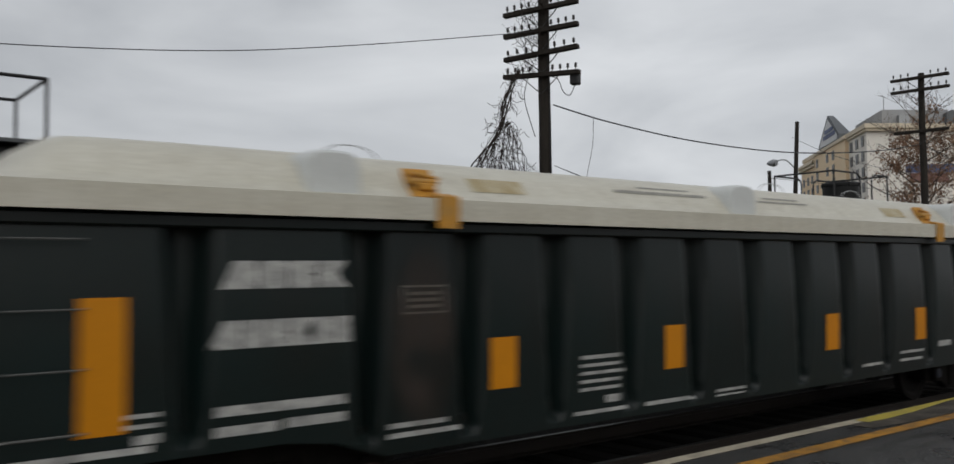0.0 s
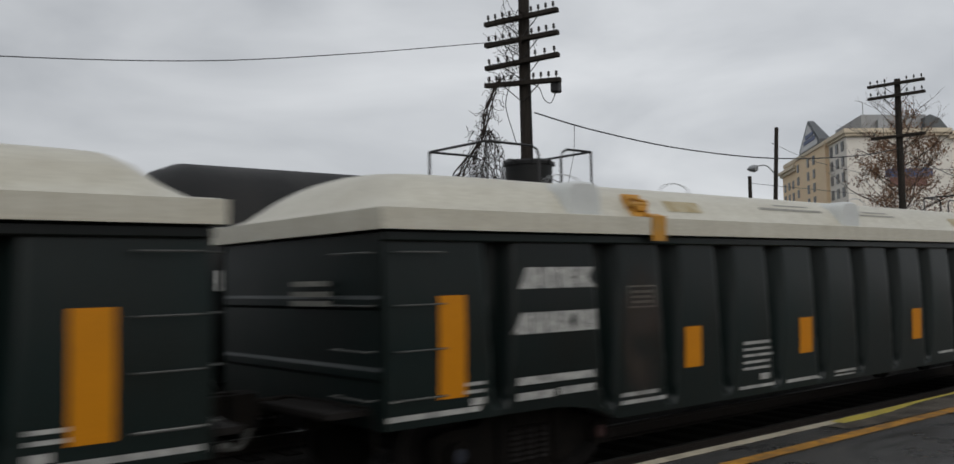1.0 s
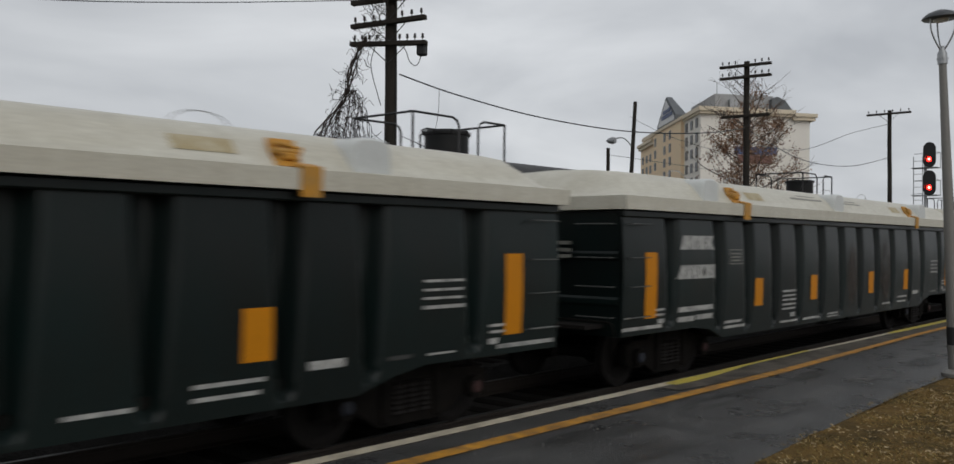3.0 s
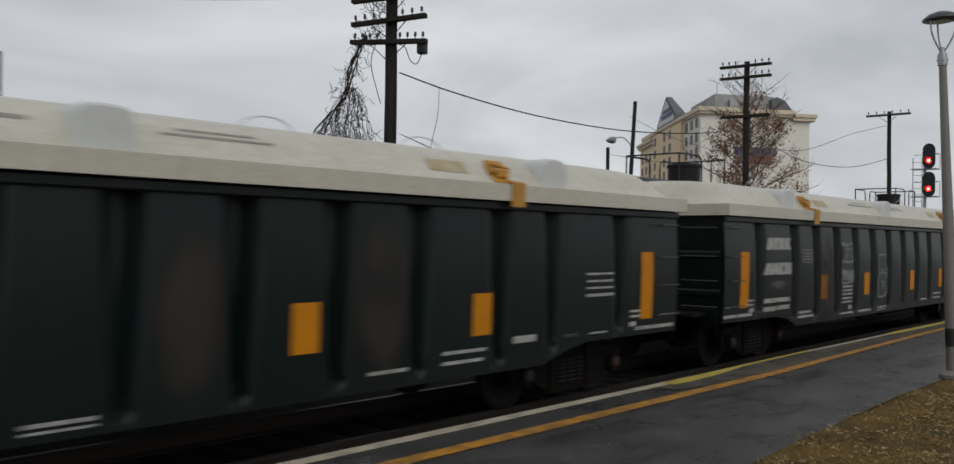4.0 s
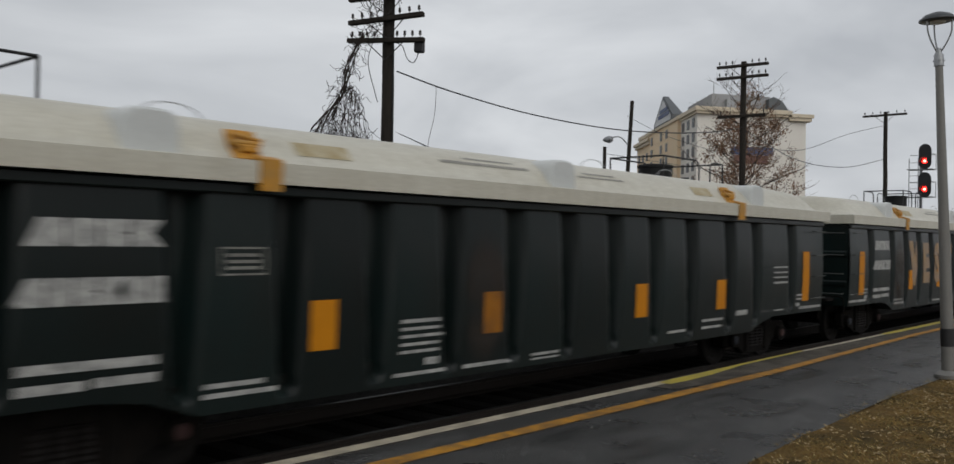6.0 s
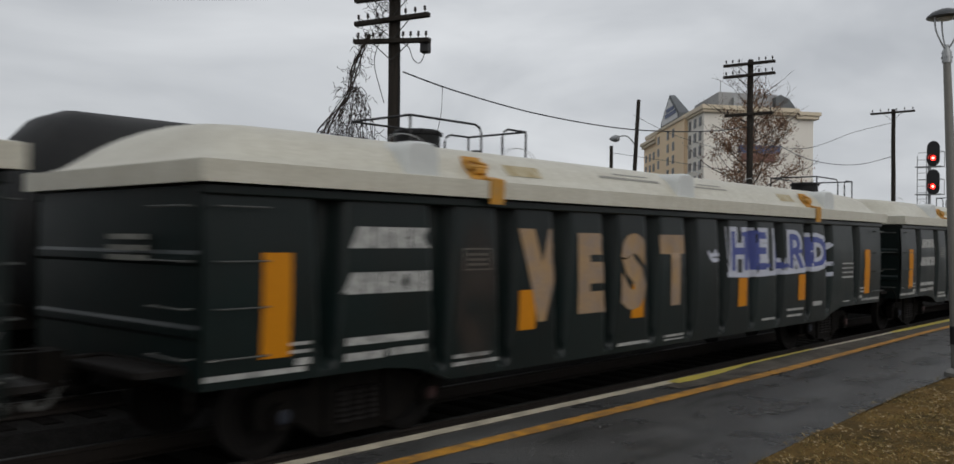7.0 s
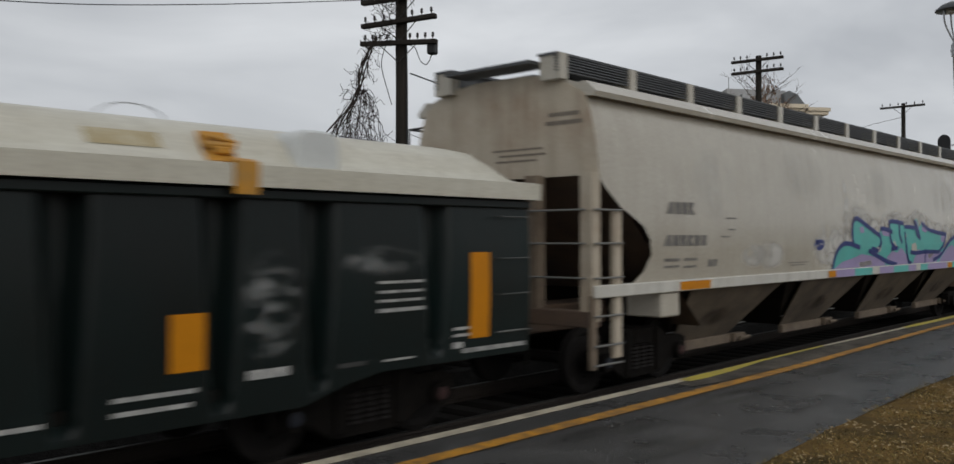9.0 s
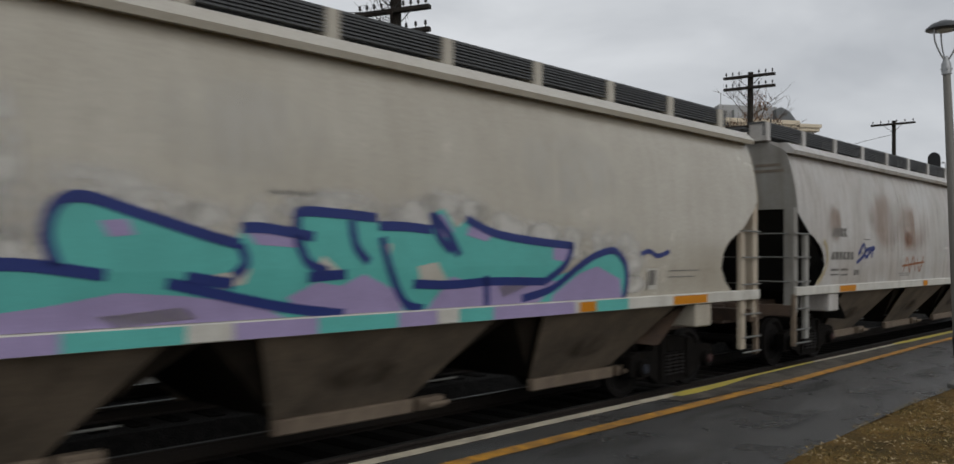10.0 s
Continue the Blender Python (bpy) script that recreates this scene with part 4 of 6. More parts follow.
    bars(b, 2.95 - MID, 3.55 - MID, 2.62, 2.74)
    paint("cover_label", b, M_LABEL, car, 0.007, "ochre stained label", 0, 0.02, flank)
    b = bmesh.new()
    bars(b, 9.85 - MID, 10.4 - MID, 2.62, 2.74)
    paint("cover_label", b, M_LABEL, car, 0.007, "ochre stained label", 0, 0.02, flank)
    return car


gondola = build_gondola()
GONDOLAS = {-5: gondola}
for c in range(-4, 4):
    GONDOLAS[c] = copy_thing(gondola, pose(0, 0, 0))


def letters(txt, size, x, z, bold=0.0, shear=0.0, squeeze=1.0):
    """Block letters in the plane y = 0, as a bmesh"""
    cu = bpy.data.curves.new("letters", "FONT")
    cu.body, cu.size, cu.offset, cu.shear, cu.resolution_u = txt, size, bold, shear, 3
    ob = new("letters", cu)
    bpy.context.view_layer.update()
    me = bpy.data.meshes.new_from_object(ob.evaluated_get(bpy.context.evaluated_depsgraph_get()))
    b = bmesh.new()
    b.from_mesh(me)
    bpy.data.objects.remove(ob)
    bpy.data.meshes.remove(me)
    for v in b.verts:
        v.co = Vector((x + v.co.x * squeeze, 0, z + v.co.y))
    return b


def scribble(car, pts, w, mat, name="graffiti_tag", label="", off=0.008):
    for line in pts:
        b = bmesh.new()
        ribbon(b, [(s - MID, z + 0.2) for s, z in line], w)
        paint(name, b, mat, car, off, label, 0.06)


# one car carries large painted letters and a blue and white piece
car = GONDOLAS[2]
tagged(car, "black gondola car with tan block letters and blue graffiti")
for o in [o for o in car.children if o.name.split(".")[0] == "data_stencil"]:
    bpy.data.objects.remove(o)
for ch, s, wd in (("V", 3.19, 0.62), ("E", 4.12, 0.74), ("S", 5.06, 0.76), ("T", 6.02, 0.76)):
    paint("tan_letter", letters(ch, 1.14, s - MID, 1.18, 0.11 if ch == "V" else 0.075, 0, wd / 0.80), M_TAN, car, 0.008, "tan sprayed block letter", 0.06)
for ch, s, wd, hi in (("H", 7.92, 0.62, 0.80), ("E", 8.74, 0.62, 0.80), ("L", 9.42, 0.60, 0.80), ("R", 9.98, 0.72, 0.78), ("D", 10.84, 0.80, 0.72)):
    paint("graffiti_outline", letters(ch, hi, s - MID, 1.54, 0.085, 0, wd / (0.72 * hi)), M_PALEBLUE, car, 0.007, "pale blue and white outline", 0.06)
    paint("graffiti_fill", letters(ch, hi, s - MID, 1.54, 0.016, 0, wd / (0.72 * hi)), M_VIOLET, car, 0.010, "violet-blue sprayed fill", 0.06)
scribble(car, [[(7.88, 1.27), (8.6, 1.25), (9.3, 1.26), (10.1, 1.27), (10.8, 1.29), (11.5, 1.33)]], 0.07, M_PALEBLUE, "graffiti_outline", "white sprayed base line", 0.012)
scribble(car, [[(8.3, 1.86), (8.9, 1.9)], [(8.9, 1.40), (9.3, 1.38)], [(9.5, 1.36), (10.0, 1.38)], [(10.2, 1.62), (10.55, 1.6)]], 0.06, M_VIOLET, "graffiti_fill", "violet-blue sprayed fill", 0.013)
scribble(car, [[(7.25, 1.62), (7.35, 1.5), (7.55, 1.5), (7.68, 1.62)], [(7.3, 1.56), (7.6, 1.57)], [(7.42, 1.45), (7.46, 1.64)]], 0.05, M_PALEBLUE, label="small pale tag")
scribble(car, [[(11.65, 1.72), (11.8, 1.6), (11.95, 1.74)], [(11.8, 1.6), (11.8, 1.45)], [(11.62, 1.34), (11.95, 1.38)], [(11.78, 1.40), (11.75, 1.18), (11.95, 1.2)], [(11.62, 1.22), (11.7, 1.3)]], 0.07, M_PALEBLUE, label="small pale tag")
# another carries two chalky outlines
car = GONDOLAS[0]
tagged(car, "black gondola car with chalky white graffiti outlines")
def sprayed(car, outline, mat, off):
    b = bmesh.new()
    flat(b, [(p.x - MID, p.y + 0.2) for p in smooth_line([(s, z, 0) for s, z in outline + outline[:1]], 4)[:-1]])
    paint("graffiti_fill", b, mat, car, off, "thin chalky grey spray", 0.06)


VASE = [(4.02, 1.78), (4.32, 1.76), (4.60, 1.78), (4.56, 1.64), (4.59, 1.49), (4.70, 1.39), (4.73, 1.26), (4.69, 1.14), (4.58, 1.07), (4.35, 1.06), (4.13, 1.03), (4.03, 1.08), (4.02, 1.26), (4.03, 1.42), (4.09, 1.54), (4.09, 1.68)]
UPPER = [(6.04, 1.48), (6.12, 1.56), (6.29, 1.56), (6.45, 1.56), (6.51, 1.46), (6.49, 1.32), (6.43, 1.21), (6.29, 1.19), (6.13, 1.19), (6.07, 1.32)]
LOWER = [(6.03, 1.08), (6.12, 1.18), (6.32, 1.19), (6.47, 1.18), (6.54, 1.04), (6.52, 0.86), (6.42, 0.74), (6.26, 0.72), (6.12, 0.72), (6.03, 0.84)]
VASE = [(4.02 + (u - 4.02) * (1.05 if w > 1.45 else 1.24), w) for u, w in VASE]
UPPER, LOWER = ([(6.03 + (u - 6.03) * 1.26, w) for u, w in q] for q in (UPPER, LOWER))
for shape in (VASE, UPPER, LOWER):
    sprayed(car, shape, M_GREYSPRAY, 0.008)
for hole in ([(4.25, 1.40), (4.40, 1.42), (4.52, 1.36), (4.54, 1.31), (4.39, 1.33), (4.24, 1.33)], [(6.23, 1.46), (6.32, 1.46), (6.36, 1.34), (6.34, 1.29), (6.24, 1.29)], [(6.21, 1.08), (6.32, 1.14), (6.39, 1.10), (6.42, 0.94), (6.36, 0.82), (6.24, 0.82), (6.20, 0.96)]):
    sprayed(car, hole, M_CAR, 0.011)
scribble(car, [VASE[:6], VASE[5:12], [(4.05, 1.45), (4.35, 1.43), (4.66, 1.44)], [(4.08, 1.74), (4.39, 1.73)], [(4.29, 1.67), (4.54, 1.68)], [(4.29, 1.66), (4.26, 1.48)], [(4.43, 1.66), (4.46, 1.51)]], 0.035, M_CHALKLINE, label="chalky white sprayed figure", off=0.013)
scribble(car, [[(4.03, 1.25), (4.32, 1.22), (4.78, 1.25)], [(4.10, 1.16), (4.5, 1.13), (4.7, 1.17)]], 0.10, M_CHALKLINE, label="smudged white spray", off=0.013)
scribble(car, [UPPER + UPPER[:1], LOWER + LOWER[:1]], 0.03, M_CHALKLINE, label="chalky white sprayed figure", off=0.013)
scribble(car, [[(6.21, 1.25), (6.39, 1.26)], [(6.25, 1.02), (6.45, 1.00)], [(6.28, 0.96), (6.46, 0.94)], [(6.26, 0.91), (6.42, 0.89)]], 0.035, M_CHALKLINE, label="smudged white spray", off=0.013)


def film(car, s0, s1, z0, z1, mat, name, label, off=0.009):
    """A soft film on the near side"""
    b = bmesh.new()
    flat(b, [(s0 - MID, z0 + 0.2), (s1 - MID, z0 + 0.2), (s1 - MID, z1 + 0.2), (s0 - MID, z1 + 0.2)])
    return paint(name, b, mat, car, off, label, 0.06)


CHALK, DUST = ("chalk_smear", "chalky worn scrawl"), ("rust_dust", "brownish rust dust")
for c, s0, s1, z0, z1 in ((3, 10.95, 11.62, 0.72, 1.72), (3, 11.9, 13.0, 1.42, 1.72), (0, 10.98, 11.66, 0.75, 1.72), (0, 0.85, 1.6, 0.98, 1.2), (-2, 0.02, 0.5, 1.55, 1.8)):
    film(GONDOLAS[c], s0, s1, z0, z1, M_CHALK, *CHALK)
for c, s0, s1, z0, z1 in ((0, 2.95, 3.78, 0.3, 2.1), (2, 2.0, 2.8, 0.3, 2.1), (-1, 8.8, 9.6, 0.3, 2.1), (-1, 6.9, 7.7, 0.4, 1.9), (-3, 2.0, 2.8, 0.4, 2.0), (-4, 2.0, 2.8, 0.4, 2.1), (-2, 6.9, 7.7, 0.5, 1.9), (3, 3.0, 3.8, 0.4, 2.0), (1, 4.9, 5.7, 0.4, 1.9)):
    film(GONDOLAS[c], s0, s1, z0, z1, M_BROWN, *DUST)


# ---- covered hopper car ----
# s along the car from its leading end; x = s - H_MID; z above the rail top
H_LEN, H_MID = 18.6, 9.3
CUT = [(1.41, 0.85), (1.55, 1.08), (1.75, 1.24), (1.95, 1.20), (2.1, 1.06), (2.2, 0.86), (2.33, 0.55), (2.55, 0.25), (2.74, 0.04), (3.75, 0.0)]
WALL = [(1.20, 1.50), (1.41, 1.515), (1.8, 1.55), (2.1, 1.555), (2.4, 1.55), (2.7, 1.53), (2.9, 1.51), (3.1, 1.48), (3.25, 1.45), (3.4, 1.415), (3.5, 1.385), (3.6, 1.35), (3.68, 1.32)]


def hop_y(x, z):
    return -lerp_table(WALL, z)


def hopper_side_mesh(mat):
    b, rows = bmesh.new(), []
    zs = [1.41, 1.48, 1.55, 1.65, 1.75, 1.85, 1.95, 2.02, 2.1, 2.2, 2.33, 2.45, 2.55, 2.65, 2.74, 2.9, 3.1, 3.25, 3.4, 3.5, 3.6, 3.68]
    for z in zs:
        a = lerp_table(CUT, z)
        lead = max(a, 0.15 * smoothstep((z - 2.2) / 0.5))
        ss = [lead + (H_LEN - a - lead) * (0.5 - 0.5 * math.cos(math.pi * k / 40)) for k in range(41)]
        rows.append([b.verts.new((s - H_MID, hop_y(0, z) + 0.006 * noise.noise(Vector((s * 0.9, z * 1.2, 0))), z)) for s in ss])
    for p, q in zip(rows, rows[1:]):
        for k in range(len(p) - 1):
            b.faces.new((p[k], p[k + 1], q[k + 1], q[k]))
    return mesh_of("side_sheet", b, mat, True)


def build_hopper(m_paint, m_end, m_slope, label):
    car = thing("hopper_car", pose(0, 0, 0), label, "hopper car", "covered hopper cars of the passing train")
    side = hopper_side_mesh(m_paint)
    part("side_sheet", side, None, car, "bowed steel side sheet")
    ob = part("side_sheet", side, None, car)
    ob.matrix_basis = Matrix.Diagonal((1, -1, 1, 1))
    for sgn in (-1, 1):
        # side sill
        b = bmesh.new()
        ya, yb = sorted((sgn * 1.46, sgn * 1.565))
        box(b, -H_MID + 0.02, H_MID - 0.02, ya, yb, 1.27, 1.415, 0.01)
        part("side_sill", b, M_SILL, car, "pale side sill")
        # eave moulding
        b = bmesh.new()
        prism(b, [(sgn * 1.30, 3.64), (sgn * 1.46, 3.62), (sgn * 1.48, 3.68), (sgn * 1.34, 3.81), (sgn * 1.24, 3.81)], -H_MID + 0.15, H_MID - 0.02, "x")
        part("eave", b, m_paint, car, "eave moulding under the roof")
    # roof
    b = bmesh.new()
    prism(b, [(-1.36, 3.66), (-1.30, 3.78), (-0.9, 3.90), (-0.4, 3.96), (0.4, 3.96), (0.9, 3.90), (1.30, 3.78), (1.36, 3.66)], -H_MID + 0.16, H_MID - 0.05, "x")
    part("roof", b, m_paint, car)
    b = bmesh.new()
    box(b, -H_MID + 0.5, H_MID - 0.5, -0.3, 0.3, 3.97, 4.06, 0.02)
    part("hatch_trough", b, M_GRATE, car, "long roof hatch")
    # running boards with brackets
    for sgn in (-1, 1):
        b = bmesh.new()
        ya, yb = sorted((sgn * 0.72, sgn * 1.02))
        box(b, -H_MID + 0.02, H_MID - 0.02, ya, yb, 4.15, 4.18)
        yc, yd = sorted((sgn * 0.985, sgn * 1.02))
        part("running_board", b, M_GRATE, car, "dark roof grating")
        for z in (3.95, 3.985, 4.02, 4.055, 4.09, 4.12):
            b = bmesh.new()
            box(b, -H_MID + 0.02, H_MID - 0.02, yc, yd, z, z + 0.018)
            part("slat", b, M_GRATE, car)
        b = bmesh.new()
        box(b, -H_MID + 0.1, H_MID - 0.1, sgn * 0.80 - 0.01, sgn * 0.80 + 0.01, 3.88, 4.15)
        part("toe_board", b, M_GRATE, car)
        x = -H_MID + 0.04
        while x < H_MID - 0.1:
            b = bmesh.new()
            ya, yb = sorted((sgn * 0.74, sgn * 1.045))
            box(b, x, x + 0.15, ya, yb, 3.86, 4.17)
            part("board_bracket", b, m_paint, car)
            x += 1.519
    for sgn in (-1, 1):
        b = bmesh.new()
        box(b, min(sgn * (H_MID - 0.3), sgn * (H_MID + 0.12)), max(sgn * (H_MID - 0.3), sgn * (H_MID + 0.12)), -0.7, 0.7, 4.06, 4.10)
        part("end_board", b, M_GRATE, car, "end roof grating")
    for sgn in (-1, 1):
        # end wall: vertical above, sloping away below
        b = bmesh.new()
        e = sgn * H_MID
        es = e if sgn > 0 else e + 0.14
        # curved top end plate
        pts = [(-1.53, 2.70), (-1.48, 3.1), (-1.415, 3.4), (-1.32, 3.67), (-0.9, 3.91), (-0.4, 3.97), (0.4, 3.97), (0.9, 3.91), (1.32, 3.67), (1.415, 3.4), (1.48, 3.1), (1.53, 2.70)]
        prism(b, pts, min(es, es - sgn * 0.03), max(es, es - sgn * 0.03), "x")
        part("end_sheet", b, m_end, car, "upper end wall")
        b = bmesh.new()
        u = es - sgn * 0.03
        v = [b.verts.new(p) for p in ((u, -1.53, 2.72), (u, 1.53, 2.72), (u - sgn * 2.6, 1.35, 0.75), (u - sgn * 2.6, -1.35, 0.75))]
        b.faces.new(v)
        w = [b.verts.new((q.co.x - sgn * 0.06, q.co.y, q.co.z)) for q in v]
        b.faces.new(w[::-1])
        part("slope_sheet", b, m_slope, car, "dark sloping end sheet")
        # end posts, ladders
        for y in (-1.44, -0.62, 0.62, 1.44):
            b = bmesh.new()
            xa, xb = sorted((e - sgn * 0.005, e - sgn * 0.17))
            box(b, xa, xb, y - 0.09 if y > -1 else y - 0.08, y + 0.09, 1.0, 2.72)
            part("end_post", b, m_end if y < -1 else M_GATE, car)
        b = bmesh.new()
        xa, xb = sorted((e - sgn * 0.45, e - sgn * 0.60))
        box(b, xa, xb, -1.53, -1.47, 0.55, 2.28)
        part("ladder_stile", b, m_end, car)
        b = bmesh.new()
        xa, xb = sorted((e - sgn * 0.0, e - sgn * 0.08))
        box(b, xa, xb, -1.53, -1.47, 0.45, 1.3)
        part("ladder_stile", b, M_GATE, car)
        for z in (0.50, 0.72, 1.06, 1.50, 1.90, 2.29):
            b = bmesh.new()
            tube(b, [(e - sgn * 0.0, -1.56, z), (e - sgn * 0.58, -1.56, z)], 0.014, 6)
            part("rung", b, M_IRON, car)
            if z > 1.4:
                b = bmesh.new()
                tube(b, [(e + sgn * 0.03, -1.45, z), (e + sgn * 0.03, -0.62, z)], 0.014, 6)
                part("rung", b, M_IRON, car)
        b = bmesh.new()
        xa, xb = sorted((e + sgn * 0.05, e - sgn * 2.1))
        box(b, xa, xb, -0.3, 0.3, 0.75, 1.1, 0.02)
        box(b, min(e, e - sgn * 0.2), max(e, e - sgn * 0.2), -1.5, 1.5, 0.93, 1.12, 0.01)
        part("end_sill", b, M_RUST, car, "grimy end sill")
        b = bmesh.new()
        xa, xb = sorted((e - sgn * 1.5, e - sgn * 1.95))
        box(b, xa, xb, -1.53, -1.0, 0.95, 1.27, 0.02)
        part("body_bolster", b, m_paint, car)
        b = bmesh.new()
        lathe(b, [(0.16, -0.55), (0.19, -0.5), (0.19, 0.25), (0.16, 0.3)], 14, "x", (e - sgn * 1.1, 0.5, 1.45))
        part("air_tank", b, M_DARK, car)
        place(part("coupler", MESH_COUPLER, None, car), e + sgn * 0.03, 0, 0, 0, 0, 0 if sgn > 0 else 180)
        add_truck(car, sgn * (H_MID - 1.75))
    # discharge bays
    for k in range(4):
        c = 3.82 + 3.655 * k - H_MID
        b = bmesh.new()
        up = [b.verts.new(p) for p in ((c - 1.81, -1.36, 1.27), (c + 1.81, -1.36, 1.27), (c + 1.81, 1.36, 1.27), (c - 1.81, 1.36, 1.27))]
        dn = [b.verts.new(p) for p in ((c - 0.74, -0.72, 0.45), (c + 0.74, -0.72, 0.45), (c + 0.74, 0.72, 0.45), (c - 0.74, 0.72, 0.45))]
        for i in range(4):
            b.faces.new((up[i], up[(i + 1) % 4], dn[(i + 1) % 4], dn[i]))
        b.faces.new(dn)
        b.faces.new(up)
        # shade on the sloping sheets is put into their colour
        bay = part("discharge_bay", b, M_BAYSHEET, car, "sloping discharge bay coloured dark as under-car shade")
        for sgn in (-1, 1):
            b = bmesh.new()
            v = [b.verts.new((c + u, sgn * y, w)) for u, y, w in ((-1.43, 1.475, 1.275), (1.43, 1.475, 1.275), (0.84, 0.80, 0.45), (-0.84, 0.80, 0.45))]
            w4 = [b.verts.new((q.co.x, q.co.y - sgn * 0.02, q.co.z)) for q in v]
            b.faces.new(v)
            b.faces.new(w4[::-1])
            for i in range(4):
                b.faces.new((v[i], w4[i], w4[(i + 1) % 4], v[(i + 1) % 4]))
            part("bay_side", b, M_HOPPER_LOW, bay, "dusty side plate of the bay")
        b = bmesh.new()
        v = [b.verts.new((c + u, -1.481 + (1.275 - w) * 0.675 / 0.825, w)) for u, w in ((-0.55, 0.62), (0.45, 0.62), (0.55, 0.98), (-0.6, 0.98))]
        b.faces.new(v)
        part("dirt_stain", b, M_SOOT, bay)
        b = bmesh.new()
        box(b, c - 0.84, c + 0.86, -0.86, -0.76, 0.31, 0.455, 0.015)
        part("outlet_gate", b, M_GATE, bay, "tan outlet gate frame")
        b = bmesh.new()
        box(b, c + 0.90, c + 1.25, -0.92, -0.8, 0.33, 0.46, 0.01)
        tube(b, [(c + 0.9, -1.0, 0.40), (c + 1.2, -1.0, 0.40)], 0.03, 8)
        part("gate_capstan", b, M_GATE, bay)
    b = bmesh.new()
    for x in np.arange(-5.4, 5.5, 3.733):
        tube(b, [(x - 1.2, -0.9, 0.62), (x + 1.2, -0.9, 0.62)], 0.012, 6)
        tube(b, [(x - 1.2, -0.6, 0.8), (x + 1.2, -0.6, 0.8)], 0.02, 6)
    part("brake_rod", b, M_IRON, car)
    return car


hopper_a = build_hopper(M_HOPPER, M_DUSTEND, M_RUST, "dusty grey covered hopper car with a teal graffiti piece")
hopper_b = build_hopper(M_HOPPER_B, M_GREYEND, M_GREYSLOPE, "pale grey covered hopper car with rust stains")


def sill_y(x, z):
    return -1.565


def hop_paint(car, name, shapes, mat, off, label="", surf=hop_y):
    for q in shapes:
        b = bmesh.new()
        flat(b, [(s - H_MID, z + 0.2) for s, z in q])
        paint(name, b, mat, car, off, label, 0.0, 0.08, surf)


def hop_lines(car, name, lines, w, mat, off, label=""):
    for q in lines:
        b = bmesh.new()
        ribbon(b, [(s - H_MID, z + 0.2) for s, z in q], w, 5)
        paint(name, b, mat, car, off, label, 0.0, 0.08, hop_y)


def hop_bars(car, name, items, mat, label, surf=hop_y, off=0.004):
    for s0, s1, z0, z1, g in items:
        w = (s1 - s0) / max(1, g)
        for k in range(max(1, g)):
            b = bmesh.new()
            glyph(b, s0 - H_MID + k * w, s0 - H_MID + k * w + w * (0.85 if g else 1), z0 + 0.2, z1 + 0.2, g and z1 - z0 > 0.1, k)
            paint(name, b, mat, car, off, label, 0.0, 0.1, surf)


for car in (hopper_a, hopper_b):
    hop_bars(car, "reporting_mark", [(1.63, 2.33, 2.07, 2.23, 4), (1.56, 2.67, 1.66, 1.80, 6)], M_BLACKSTENCIL, "black stencilled lettering")
    hop_bars(car, "load_stencil", [(1.56, 1.95, 1.46, 1.50, 4), (2.05, 2.40, 1.46, 1.50, 4), (1.56, 1.95, 1.38, 1.41, 3), (2.05, 2.40, 1.37, 1.40, 3), (2.70, 2.98, 1.37, 1.47, 2), (3.2, 3.52, 2.03, 2.05, 0), (3.26, 3.48, 1.87, 1.89, 0), (3.05, 3.3, 1.77, 1.79, 0), (5.3, 6.1, 1.36, 1.375, 0), (5.4, 6.0, 1.32, 1.335, 0), (15.9, 16.7, 1.52, 1.535, 0), (15.9, 16.6, 1.44, 1.455, 0)], M_BLACKSTENCIL, "small black lettering")
    hop_bars(car, "sill_reflector", [(1.91, 2.72, 1.085, 1.195, 0)], M_ORANGE, "orange reflective strip", sill_y)
    hop_bars(car, "sill_reflector", [(6.86, 7.2, 1.085, 1.195, 0)], M_ORANGE, "orange reflective strip", sill_y, 0.008)
    hop_bars(car, "sill_reflector", [(13.89, 14.21, 1.085, 1.195, 0)], M_ORANGE, "orange reflective strip", sill_y, 0.008)
    hop_bars(car, "sill_reflector", [(15.99, 16.9, 1.085, 1.195, 0)], M_ORANGE, "orange reflective strip", sill_y)
    for y0, y1, z in ((-1.25, -0.8, 3.42), (-1.3, -0.75, 3.32), (-0.7, 0.1, 3.05), (-0.75, 0.0, 2.98), (-0.6, 0.05, 2.91)):
        b = bmesh.new()
        box(b, -H_MID + 0.136, -H_MID + 0.14, y0, y1, z, z + (0.05 if z > 3.2 else 0.025))
        part("end_stencil", b, M_FADEDTEXT, car, "faded small lettering")

